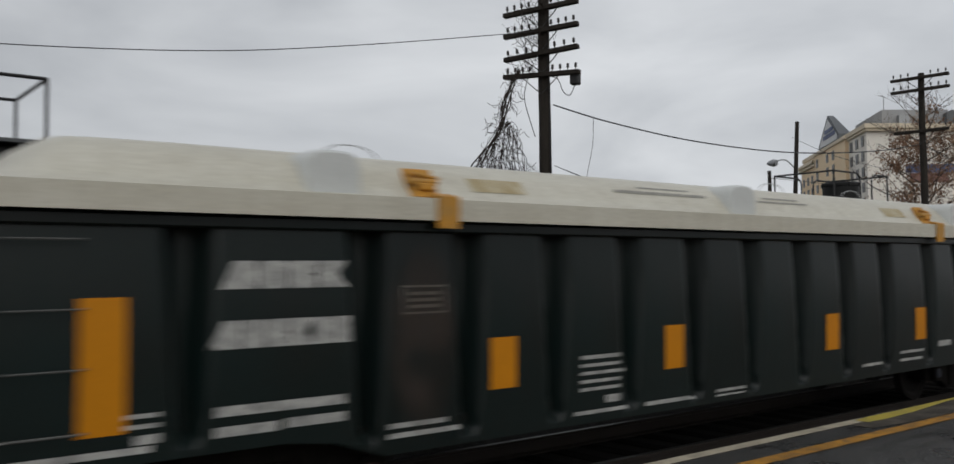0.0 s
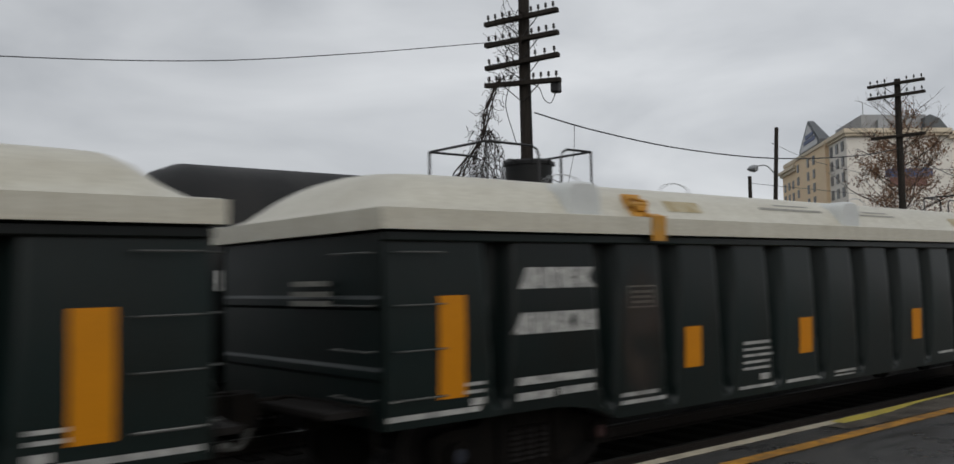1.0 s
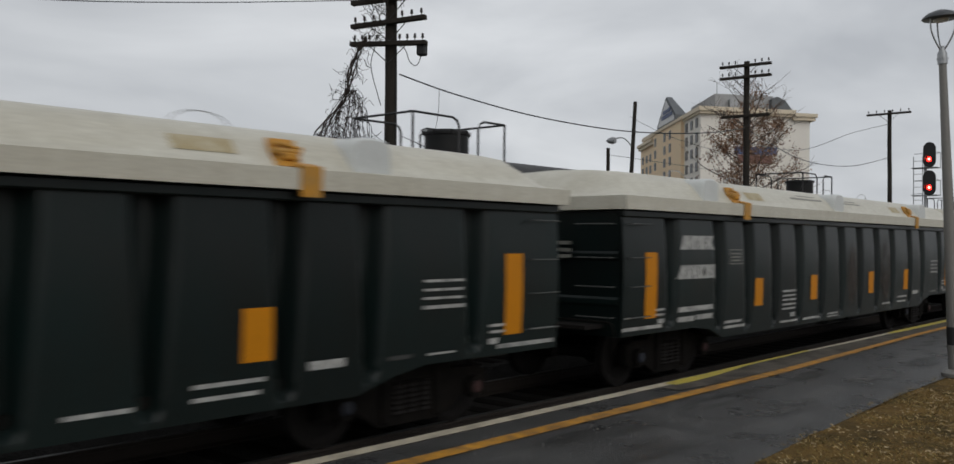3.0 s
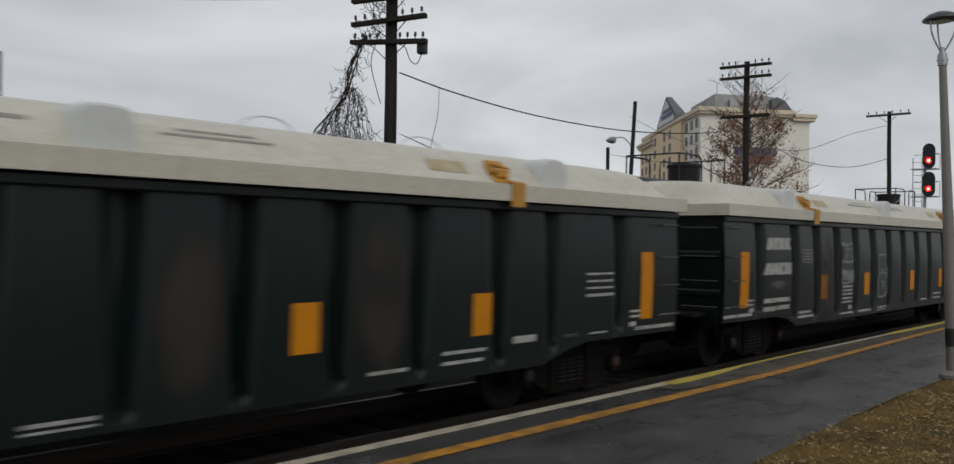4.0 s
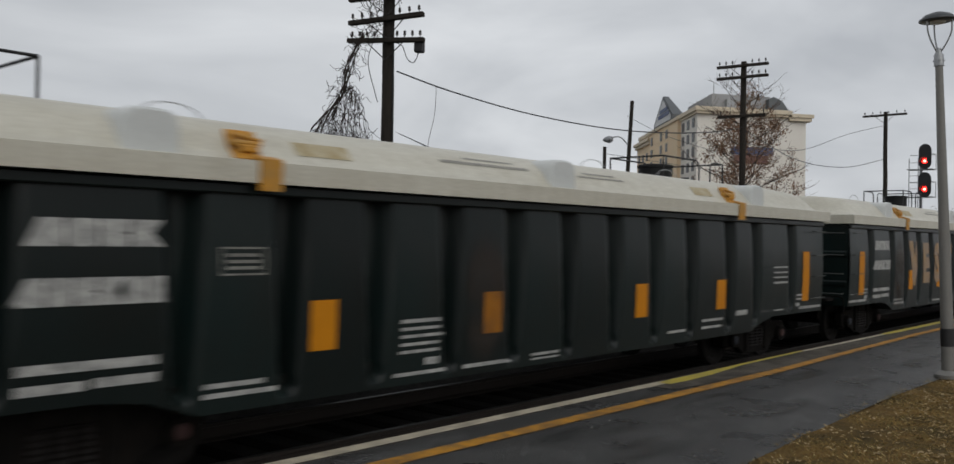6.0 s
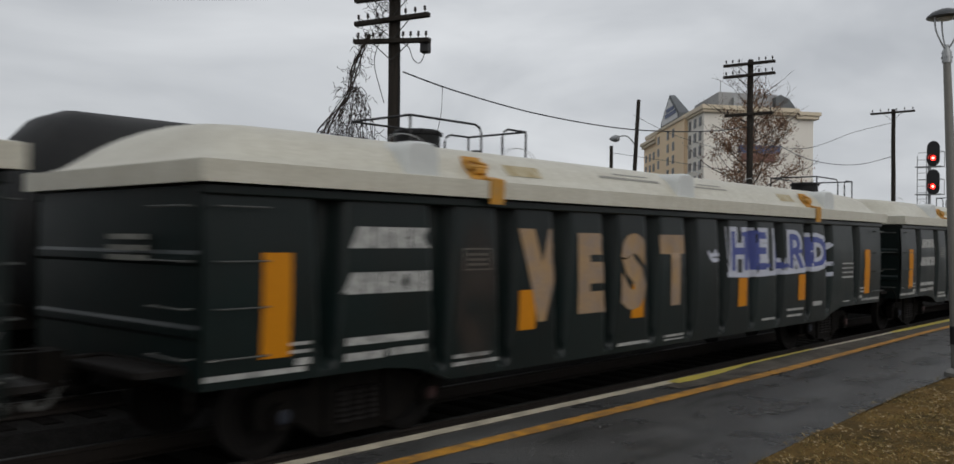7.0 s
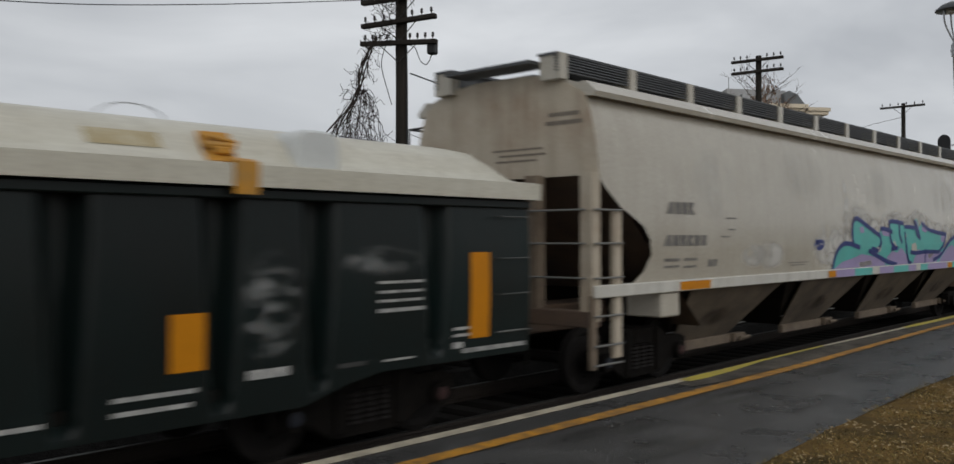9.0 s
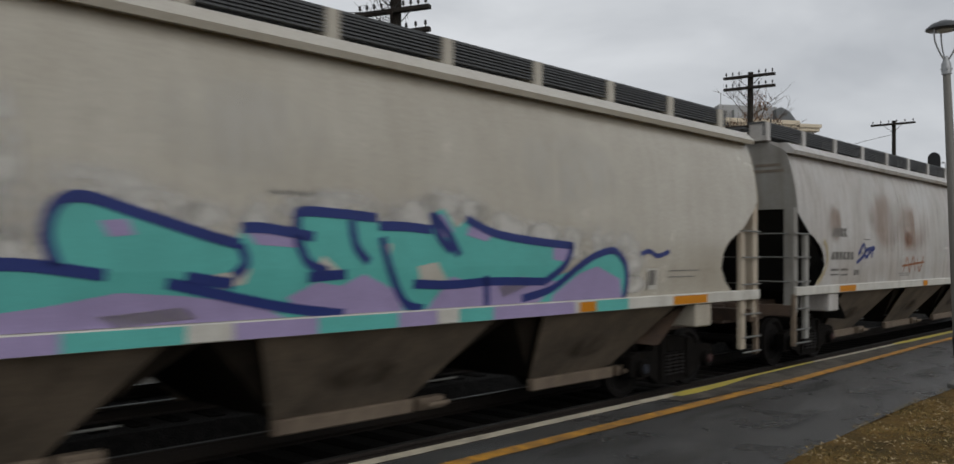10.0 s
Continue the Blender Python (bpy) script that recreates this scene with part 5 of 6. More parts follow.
# the teal and lilac piece on the first hopper
TEAL = [(7.18, 1.22), (7.22, 1.42), (7.42, 1.60), (7.78, 1.66), (8.08, 1.62), (8.0, 1.85), (8.06, 2.05), (8.24, 2.11), (8.6, 2.02), (9.15, 1.87), (9.43, 1.80), (9.46, 1.93), (9.7, 1.93), (10.0, 1.88), (9.98, 2.02), (10.1, 2.08), (10.84, 2.05), (10.86, 1.98), (11.5, 1.97), (11.55, 2.1), (11.68, 2.17), (11.86, 1.98), (12.02, 2.08), (12.4, 1.95), (13.0, 1.88), (13.76, 1.83), (13.62, 1.62), (13.3, 1.45), (13.85, 1.58), (14.2, 1.72), (14.6, 1.78), (14.84, 1.62), (14.90, 1.40), (14.86, 1.22)]
def hop_film(car, s0, s1, z0, z1, mat, name, label, off=0.003):
    b = bmesh.new()
    flat(b, [(s0 - H_MID, z0 + 0.2), (s1 - H_MID, z0 + 0.2), (s1 - H_MID, z1 + 0.2), (s0 - H_MID, z1 + 0.2)])
    return paint(name, b, mat, car, off, label, 0.0, 0.08, hop_y)


for q in ((6.1, 8.0, 1.15, 2.1), (7.4, 9.2, 1.5, 2.45), (8.8, 10.4, 1.4, 2.3), (9.7, 11.6, 1.5, 2.35), (11.0, 12.6, 1.5, 2.45), (12.2, 14.0, 1.4, 2.15), (13.6, 15.5, 1.15, 2.2), (4.0, 5.3, 1.25, 1.75), (7.6, 7.9, 1.8, 2.9), (3.6, 4.6, 1.3, 1.7)):
    hop_film(hopper_a, *q, M_SPRAY, "overspray", "soft white overspray")
for q in ((2.2, 3.6, 1.9, 3.1), (8.5, 10.5, 2.2, 3.2), (12.5, 15.0, 2.2, 3.2), (5.0, 7.0, 2.3, 3.3)):
    hop_film(hopper_a, *q, M_PALE, "pale_wash", "pale rain-washed streaks", 0.002)
for q in ((5.55, 6.25, 1.85, 2.3), (5.7, 6.2, 1.95, 2.2)):
    hop_film(hopper_b, *q, M_DRIP, "rust_drip", "orange rust running down")
for q in ((3.4, 5.6, 1.7, 3.1), (4.8, 7.6, 1.7, 2.9), (1.3, 2.2, 1.9, 2.7)):
    hop_film(hopper_b, *q, M_RUSTWASH, "rust_wash", "wide faint brown stain", 0.0025)
for q in ((2.5, 4.5, 2.2, 3.3), (4.5, 6.5, 1.4, 3.2), (7.0, 9.5, 1.4, 3.2)):
    hop_film(hopper_b, *q, M_PALE, "pale_wash", "pale rain-washed streaks", 0.002)
hop_paint(hopper_a, "graffiti_fill", [TEAL], M_TEAL, 0.006, "teal sprayed fill")
hop_paint(hopper_a, "graffiti_shade", [
    [(7.22, 1.22), (9.9, 1.22), (9.6, 1.34), (9.0, 1.42), (8.5, 1.46), (8.0, 1.38), (7.6, 1.34)],
    [(8.35, 1.95), (8.55, 1.97), (8.6, 1.86), (8.42, 1.84)],
    [(10.1, 1.22), (11.2, 1.22), (11.05, 1.42), (10.7, 1.56), (10.45, 1.46), (10.2, 1.50), (9.9, 1.38)],
    [(9.5, 1.90), (9.95, 1.88), (10.0, 1.78), (9.6, 1.8)],
    [(11.5, 1.22), (13.2, 1.22), (13.5, 1.44), (12.9, 1.50), (12.2, 1.44), (11.8, 1.52)],
    [(11.52, 2.04), (11.67, 2.12), (11.82, 1.95), (11.62, 1.85)], [(12.05, 2.02), (12.4, 1.93), (12.3, 1.86), (12.0, 1.92)],
    [(13.45, 1.30), (13.9, 1.52), (14.25, 1.60), (14.75, 1.44), (14.82, 1.22), (13.4, 1.22)], [(13.4, 1.83), (13.72, 1.81), (13.62, 1.65), (13.4, 1.68)]], M_LILAC, 0.009, "lilac sprayed shading")
hop_paint(hopper_a, "graffiti_gap", [[(9.15, 1.56), (9.55, 1.62), (9.5, 1.50), (9.3, 1.46)], [(10.25, 1.72), (10.45, 1.58), (10.15, 1.56)], [(11.35, 1.62), (11.6, 1.66), (11.75, 1.48), (11.4, 1.44)], [(12.5, 1.40), (13.1, 1.44), (12.6, 1.29)], [(8.35, 1.30), (9.0, 1.34), (9.1, 1.25), (8.5, 1.22)], [(10.86, 1.80), (11.02, 1.83), (11.0, 1.72)]], M_HALO, 0.009, "bare pale gaps")
hop_lines(hopper_a, "graffiti_outline", [
    [(7.17, 1.22), (7.22, 1.42), (7.42, 1.60), (7.78, 1.66), (8.4, 1.58)], [(8.08, 1.62), (8.0, 1.85), (8.06, 2.05), (8.24, 2.11), (8.6, 2.02), (9.15, 1.87), (9.45, 1.80)],
    [(9.46, 1.93), (9.7, 1.93), (10.15, 1.87)], [(10.0, 1.80), (9.98, 2.02), (10.1, 2.08), (10.84, 2.05)], [(10.86, 1.98), (11.2, 1.98), (11.52, 1.96)],
    [(11.52, 2.12), (11.62, 1.9), (11.8, 1.76)], [(12.0, 2.08), (12.4, 1.95), (13.0, 1.88), (13.78, 1.83)], [(13.76, 1.84), (13.62, 1.62), (13.3, 1.45)],
    [(12.9, 1.27), (13.4, 1.36), (13.85, 1.58), (14.2, 1.72), (14.6, 1.78), (14.84, 1.62), (14.90, 1.40), (14.86, 1.20)],
    [(8.85, 1.52), (9.3, 1.42), (9.9, 1.30), (10.5, 1.22)], [(9.45, 1.80), (9.5, 1.66), (9.4, 1.56)], [(10.0, 1.82), (10.1, 1.66), (10.3, 1.58)], [(10.55, 2.02), (10.6, 1.8), (10.75, 1.66)], [(11.55, 2.1), (11.75, 1.92), (11.9, 1.72)], [(10.9, 1.88), (11.0, 1.6), (11.2, 1.3), (11.45, 1.22)], [(11.3, 1.46), (11.8, 1.44), (12.4, 1.46), (13.3, 1.44)], [(12.3, 1.52), (12.35, 1.22)], [(9.0, 1.56), (9.4, 1.50)], [(10.1, 1.54), (10.5, 1.56)]], 0.085, M_NAVY, 0.012, "navy blue outline")
rng = random.Random(31)
for u, w in ((7.1, 1.4), (7.35, 1.68), (7.8, 1.76), (7.95, 2.02), (8.25, 2.16), (8.7, 2.08), (9.15, 1.97), (9.6, 2.0), (10.0, 2.1), (10.45, 2.14), (10.9, 2.08), (11.3, 2.05), (11.65, 2.2), (12.1, 2.12), (12.6, 2.0), (13.2, 1.95), (13.8, 1.86), (14.2, 1.80), (14.65, 1.86), (14.95, 1.62), (15.0, 1.36)):
    a, h = rng.uniform(0.30, 0.48), rng.uniform(0.14, 0.24)
    hop_film(hopper_a, u - a, u + a, max(1.22, w - h), w + h, M_SPRAY, "overspray", "soft white overspray", 0.004)
hop_lines(hopper_a, "graffiti_tag", [[(6.3, 1.62), (6.45, 1.7), (6.7, 1.68), (6.6, 1.58), (6.4, 1.6)], [(6.35, 1.72), (6.62, 1.6)], [(15.2, 1.74), (15.4, 1.78), (15.6, 1.72), (15.9, 1.78)]], 0.06, M_NAVY, 0.006, "small blue tag")
hop_bars(hopper_a, "sill_spray", [(7.2, 8.1, 1.075, 1.205, 0), (9.4, 10.2, 1.075, 1.205, 0), (11.1, 11.6, 1.075, 1.205, 0), (12.4, 13.8, 1.075, 1.205, 0)], M_LILAC, "lilac spray on the sill", sill_y)
hop_bars(hopper_a, "sill_spray", [(8.1, 9.0, 1.075, 1.205, 0), (10.2, 11.1, 1.075, 1.205, 0), (11.9, 12.4, 1.075, 1.205, 0), (14.2, 14.9, 1.075, 1.205, 0)], M_TEAL, "teal spray on the sill", sill_y)
hop_bars(hopper_a, "placard", [(15.36, 15.62, 1.30, 1.56, 0)], M_SILL, "pale placard frame")
hop_bars(hopper_a, "placard_face", [(15.41, 15.57, 1.35, 1.54, 0)], M_BLACKSTENCIL, "dark placard", off=0.008)
# stains and tags on the second hopper
hop_lines(hopper_b, "graffiti_tag", [[(2.9, 1.75), (3.2, 1.95), (3.3, 1.7), (3.7, 1.9), (3.6, 1.7)], [(2.8, 1.6), (3.1, 1.7), (3.4, 1.85), (3.8, 1.88)]], 0.07, M_NAVY, 0.006, "small blue tag")
hop_lines(hopper_b, "graffiti_tag", [[(5.6, 1.4), (5.8, 1.7), (6.0, 1.4), (6.2, 1.72), (6.4, 1.42)], [(6.5, 1.7), (6.7, 1.4), (6.95, 1.72)], [(5.5, 1.52), (7.0, 1.6)]], 0.04, M_RUSTSPOT, 0.006, "thin reddish tag")
hop_lines(hopper_b, "yellow_mark", [[(0.95, 1.24), (1.30, 1.5), (1.36, 1.8), (1.2, 2.0)]], 0.09, M_LABEL, 0.006, "ochre painted edge")


# ---- black tank cars on the second track ----
def build_tank(us, label, up=0.0):
    """us: the railing's U-shaped halves around the fill dome, as spans along the car"""
    car = thing("tank_car", pose(0, 0, 0), label, "tank car", "tank cars on the second track")
    b = bmesh.new()
    prof = [(0.02, -7.2), (0.6, -7.13), (1.05, -6.95), (1.32, -6.7), (1.45, -6.35), (1.45, 6.35), (1.32, 6.7), (1.05, 6.95), (0.6, 7.13), (0.02, 7.2)]
    lathe(b, prof, 32, "x", (0, 0, 2.1))
    part("tank", b, M_TANK, car, "black cylindrical tank", True)
    b = bmesh.new()
    lathe(b, [(0.42, 3.45), (0.42, 3.80 + up), (0.44, 3.81 + up), (0.44, 3.86 + up), (0.40, 3.90 + up), (0.05, 3.92 + up)], 20)
    part("fill_dome", b, M_TANK, car, "black bolted dome", True)
    for k in range(8):
        a = k * math.pi / 4 + 0.2
        b = bmesh.new()
        box(b, 0.44 * math.cos(a) - 0.02, 0.44 * math.cos(a) + 0.02, 0.44 * math.sin(a) - 0.02, 0.44 * math.sin(a) + 0.02, 3.80 + up, 3.88 + up)
        part("dome_bolt", b, M_TANK, car)
    lo, hi = min(u[0] for u in us), max(u[1] for u in us)
    for side in (-1, 1):
        b = bmesh.new()
        ya, yb = sorted((side * 0.50, side * 0.80))
        box(b, lo, hi, ya, yb, 3.42, 3.46)
        part("walkway", b, M_GRATE, car, "dark grating beside the dome")
    b = bmesh.new()
    lathe(b, [(0.03, 3.5), (0.03, 3.62), (0.14, 3.63), (0.10, 3.68), (0.03, 3.69)], 12, "z", (hi - 0.5, 0.1, 0))
    part("vent_valve", b, M_TANK, car)
    for a, c, closed in us:
        b = bmesh.new()
        for y in (-0.75, 0.75):
            # each rail drops in a bend at its free end
            free, fixed = (c, a) if closed == "low" else (a, c)
            d = 0.16 if closed == "low" else -0.16
            tube(b, [(free, y, 3.45), (free, y, 3.88 + up), (free - d * 0.3, y, 3.98 + up), (free - d, y, 4.03 + up), (fixed, y, 4.03 + up)], 0.022, 6)
            tube(b, [(fixed, y, 3.45), (fixed, y, 4.03 + up)], 0.022, 6)
        tube(b, [(fixed, -0.75, 4.03 + up), (fixed, 0.75, 4.03 + up)], 0.022, 6)
        part("guard_rail", b, M_RAILING, car, "black tubular guard rail")
    for sgn in (-1, 1):
        b = bmesh.new()
        box(b, min(sgn * 5.0, sgn * 7.7), max(sgn * 5.0, sgn * 7.7), -0.3, 0.3, 0.78, 1.1, 0.02)
        box(b, min(sgn * 5.2, sgn * 5.9), max(sgn * 5.2, sgn * 5.9), -1.1, 1.1, 0.8, 1.3)
        part("stub_sill", b, M_DARK, car)
        place(part("coupler", MESH_COUPLER, None, car), sgn * 7.55, 0, 0, 0, 0, 0 if sgn > 0 else 180)
        add_truck(car, sgn * 5.55)
    for k in range(4):
        b = bmesh.new()
        box(b, -6.5 + 0.13 * k, -6.41 + 0.13 * k, -1.475, -1.44, 1.88, 2.12)
        part("reporting_mark", b, M_WHITE, car, "white stencilled lettering")
    for x in (-0.55, -0.15):
        b = bmesh.new()
        tube(b, [(x, -1.52, 0.9), (x, -1.52, 2.2), (x, -1.2, 3.1), (x, -0.78, 3.5)], 0.02, 6)
        part("ladder_stile", b, M_RAILING, car)
    return car


tank_a = build_tank([(-1.62, -0.47, "low"), (0.05, 0.80, "high")], "black tank car with a domed top and guard rails", 0.12)
tank_b = build_tank([(-0.9, 0.9, "low"), (1.5, 2.2, "high")], "black tank car with guard rails around its dome")
TANKS = [(43.3, tank_a), (24.5, copy_thing(tank_a, pose(0, 0, 0))), (7.75, copy_thing(tank_a, pose(0, 0, 0))), (-11.77, tank_b), (-29.5, copy_thing(tank_b, pose(0, 0, 0))), (-46.5, copy_thing(tank_b, pose(0, 0, 0))), (-63.5, copy_thing(tank_a, pose(0, 0, 0)))]


# ---- line poles, wires and vine ----
def insulator_mesh():
    b = bmesh.new()
    lathe(b, [(0.012, 0.0), (0.012, 0.07), (0.035, 0.07), (0.045, 0.10), (0.03, 0.13), (0.04, 0.16), (0.025, 0.19)], 8)
    return mesh_of("insulator", b, M_INSUL)


MESH_INSULATOR = insulator_mesh()


def line_pole(x, y, height, arms, r, label, turn=0.0, lean=(0, 0)):
    """arms: (z, length, pins)"""
    pole = thing("utility_pole", pose(x, y, -0.7, lean[0], lean[1], turn), label, "utility pole", "line poles behind the tracks")
    b = bmesh.new()
    tube(b, [(0.01 * math.sin(k), 0.01 * math.cos(2 * k), (height + 0.7) * k / 8) for k in range(9)], r, 14, r * 0.78)
    part("shaft", b, M_POLE, pole, "weathered wooden shaft", True)
    for z, length, pins, tilt in arms:
        b = bmesh.new()
        zz = z + 0.7
        box(b, -r - 0.10, -r * 0.6, -length / 2, length / 2, zz - 0.06, zz + 0.06, 0.01)
        arm = part("crossarm", b, M_POLE, pole, "weathered wooden crossarm")
        arm.matrix_basis = Matrix.Translation((0, 0, zz)) @ pose(0, 0, 0, -tilt) @ Matrix.Translation((0, 0, -zz))
        for s in (-1, 1):
            b = bmesh.new()
            tube(b, [(-r - 0.05, s * 0.55, zz - 0.05), (-r * 0.9, 0.02 * s, zz - 0.5)], 0.014, 5)
            part("brace", b, M_INSUL, arm)
        for k in range(pins):
            u = -length / 2 + 0.12 + (length - 0.24) * k / (pins - 1)
            if abs(u) < r:
                continue
            place(part("insulator", MESH_INSULATOR, None, arm), -r - 0.02, u, zz + 0.06)
    return pole


pole_1 = line_pole(16.72, 18.0, 9.7, [(8.86, 2.2, 10, 2.5), (8.26, 2.2, 10, 2), (7.64, 2.2, 8, 3), (7.06, 2.25, 10, -2.5)], 0.19, "tall weathered line pole with four crossarms and vines", 22)
b = bmesh.new()
box(b, -0.20, 0.04, -1.06, -0.82, 7.40, 7.80, 0.03)
part("junction_box", b, M_SIGNALBLACK, pole_1, "small black box under the arm")
b = bmesh.new()
tube(b, smooth_line([(-0.1, -0.95, 7.45), (-0.1, -0.8, 7.15), (-0.1, -0.6, 7.25), (-0.1, -0.45, 7.6), (-0.15, -0.25, 7.7)]), 0.012, 5)
tube(b, smooth_line([(-0.2, 0.35, 7.8), (-0.22, 0.5, 7.2), (-0.2, 0.3, 6.4), (-0.2, 0.2, 6.1)]), 0.012, 5)
tube(b, [(-0.1, -0.2, 0.2), (-0.1, -0.2, 7.6)], 0.02, 6)
part("cable_drop", b, M_WIRE, pole_1)
line_pole(38.6, 18.0, 9.99, [(9.78, 2.35, 8, 0), (9.26, 2.35, 8, 0), (7.5, 2.2, 2, 0)], 0.16, "weathered line pole with two pinned crossarms", 6)
line_pole(58.9, 18.0, 10.05, [(9.83, 2.6, 6, 0)], 0.15, "weathered line pole with a single crossarm", lean=(0, -1.2))


def wire(points, r=0.012, label="black overhead wire between the poles"):
    b = bmesh.new()
    tube(b, smooth_line(points, 8), r, 5)
    return solid("overhead_wire", b, M_WIRE, label, "overhead wire", "overhead wires")


wire([(-40, 18, 8.4), (-22, 18, 7.2), (-10, 18, 6.15), (-3, 18, 5.80), (0.5, 18, 5.80), (3.3, 18, 5.93), (7.3, 18, 6.38), (11.0, 18, 7.06), (15.45, 18, 8.02), (16.5, 18, 8.26)], 0.011)
wire([(16.9, 17.85, 6.27), (19.2, 17.9, 6.02), (23.0, 18, 5.82), (27.5, 18, 5.82), (31.5, 18, 6.06), (35.4, 18, 6.47), (38.4, 18, 6.95)], 0.022)
wire([(16.9, 17.85, 4.62), (19.5, 17.9, 4.05), (23.0, 18, 3.3)], 0.008)
wire([(16.9, 17.85, 4.62), (19.0, 17.9, 4.1), (22.0, 18, 3.2)], 0.008)
wire([(18.5, 17.9, 6.08), (18.45, 17.9, 5.3), (18.2, 17.9, 4.4), (18.15, 17.9, 3.8)], 0.008, "thin wire hanging from the cable")
wire([(38.8, 18, 6.3), (45, 18, 6.5), (52, 18, 8.0), (58.6, 18, 9.2)], 0.014)
wire([(38.8, 18, 6.9), (45, 18, 6.0), (52, 18, 6.15), (59.0, 18, 7.2)], 0.018)
wire([(41.6, 26, 8.5), (44, 25, 7.6), (48, 24, 7.0)], 0.012)
wire([(39.6, 26, 6.3), (46, 24, 5.9), (54, 23, 5.6)], 0.012)


def vine():
    r = random.Random(11)
    b = bmesh.new()

    def at(u, w, k=0.3):
        return Vector((u, 18.0 + r.uniform(-k, k), w))
    main = [(15.86, 7.1), (15.62, 6.77), (15.32, 6.16), (15.03, 5.49), (14.55, 4.66), (14.27, 4.25), (13.95, 3.7), (13.7, 3.0)]
    for k in range(6):
        pts = [at(u + r.uniform(-0.12, 0.12), w + r.uniform(-0.1, 0.1), 0.08) for u, w in main]
        tube(b, smooth_line(pts, 4), 0.026 if k < 2 else 0.014, 5, 0.02 if k < 2 else 0.010)
    for k in range(250):
        # hanging tangle below a fork, widening downwards
        t0 = r.random() ** 0.7
        w = 5.7 - 2.0 * t0
        lo, hi = 15.2 - 1.15 * t0, 15.5 + 0.72 * t0
        p = at(r.uniform(lo, hi), w)
        pts, d = [], r.uniform(0, 6.28)
        for i in range(5):
            pts.append(p.copy())
            d += r.gauss(0, 0.75)
            p = p + Vector((math.cos(d) * 0.11, r.uniform(-0.05, 0.05), math.sin(d) * 0.11 - 0.03))
        tube(b, smooth_line(pts, 3), r.uniform(0.005, 0.010), 3)
    for k in range(22):
        # long strands from the fork, drooping outwards
        end = r.uniform(14.2, 16.25)
        pts = [at(15.40 + (end - 15.40) * (i / 5) ** 0.8, 5.68 - 1.75 * (i / 5) ** 1.3 + r.uniform(-0.04, 0.04), 0.15) for i in range(6)]
        tube(b, smooth_line(pts, 3), 0.009, 3)
    for k in range(70):
        t0 = r.random()
        p = at(15.75 - 0.75 * t0 + r.gauss(0, 0.12), 7.0 - 1.5 * t0)
        pts, d = [], r.uniform(0, 6.28)
        for i in range(5):
            pts.append(p.copy())
            d += r.gauss(0, 0.7)
            p = p + Vector((math.cos(d) * 0.09, 0, math.sin(d) * 0.09))
        tube(b, smooth_line(pts, 3), 0.007, 3)
    for k in range(120):
        p = at(16.2 + r.gauss(0, 0.22), r.uniform(7.1, 9.1), 0.4)
        pts, d = [], r.uniform(0, 6.28)
        for i in range(5):
            pts.append(p.copy())
            d += r.gauss(0, 0.7)
            p = p + Vector((math.cos(d) * 0.12, r.uniform(-0.05, 0.05), math.sin(d) * 0.12))
        tube(b, smooth_line(pts, 3), r.uniform(0.005, 0.009), 3)
    return solid("climbing_vine", b, M_VINE, "bare tangled vine hanging from the line pole", "vine")


vine()

# a leaning street light and a short post beyond the tracks
light = thing("street_light", pose(41.2, 26.0, -0.7, 0, 5.2, 0), "leaning grey street light with a cobra head", "street light")
b = bmesh.new()
tube(b, [(0, 0, 0), (0, 0, 10.1)], 0.13, 10, 0.1)
part("shaft", b, M_POLE, light)
b = bmesh.new()
tube(b, smooth_line([(0, 0.1, 7.7), (-0.25, 0.45, 8.1), (-0.5, 0.9, 8.05)]), 0.035, 6)
part("bracket", b, M_GALV, light)
b = bmesh.new()
lathe(b, [(0.02, 0.0), (0.16, 0.04), (0.2, 0.22), (0.13, 0.45), (0.04, 0.6)], 12, "y", (-0.55, 0.75, 7.95))
part("lamp_head", b, M_GALV, light, "grey lamp head", True)
post = thing("post", pose(39.5, 26.0, -0.7), "short dark wooden post", "post")
b = bmesh.new()
tube(b, [(0, 0, 0), (0, 0, 7.35)], 0.11, 10, 0.09)
part("shaft", b, M_POLE, post)


# ---- platform lamp ----
lamp = thing("platform_lamp", pose(13.25, 3.22, 0.0, -1.8, -1.7, 0), "grey tapered platform lamp with a flat dark hood", "lamp post")
b = bmesh.new()
lathe(b, [(0.17, 0.0), (0.17, 0.05), (0.12, 0.09), (0.09, 0.10)], 20)
part("base", b, M_LAMPPOST, lamp, "", True)
b = bmesh.new()
lathe(b, [(0.084, 0.09), (0.082, 0.45), (0.071, 1.6), (0.047, 4.24)], 20)
part("shaft", b, M_LAMPPOST, lamp, "grey tapered shaft", True)
b = bmesh.new()
lathe(b, [(0.0855, 0.42), (0.084, 0.66)], 20)
part("band", b, M_SIGNALBLACK, lamp, "black band near the foot", True)
b = bmesh.new()
lathe(b, [(0.062, 4.170), (0.062, 4.310), (0.04, 4.350), (0.03, 4.410)], 16)
for k in range(4):
    a = k * math.pi / 2 + 0.4
    lathe(b, [(0.012, 0), (0.012, 0.02)], 6, "z", (0.062 * math.cos(a), 0.062 * math.sin(a), 4.230))
part("collar", b, M_GALV, lamp, "", True)
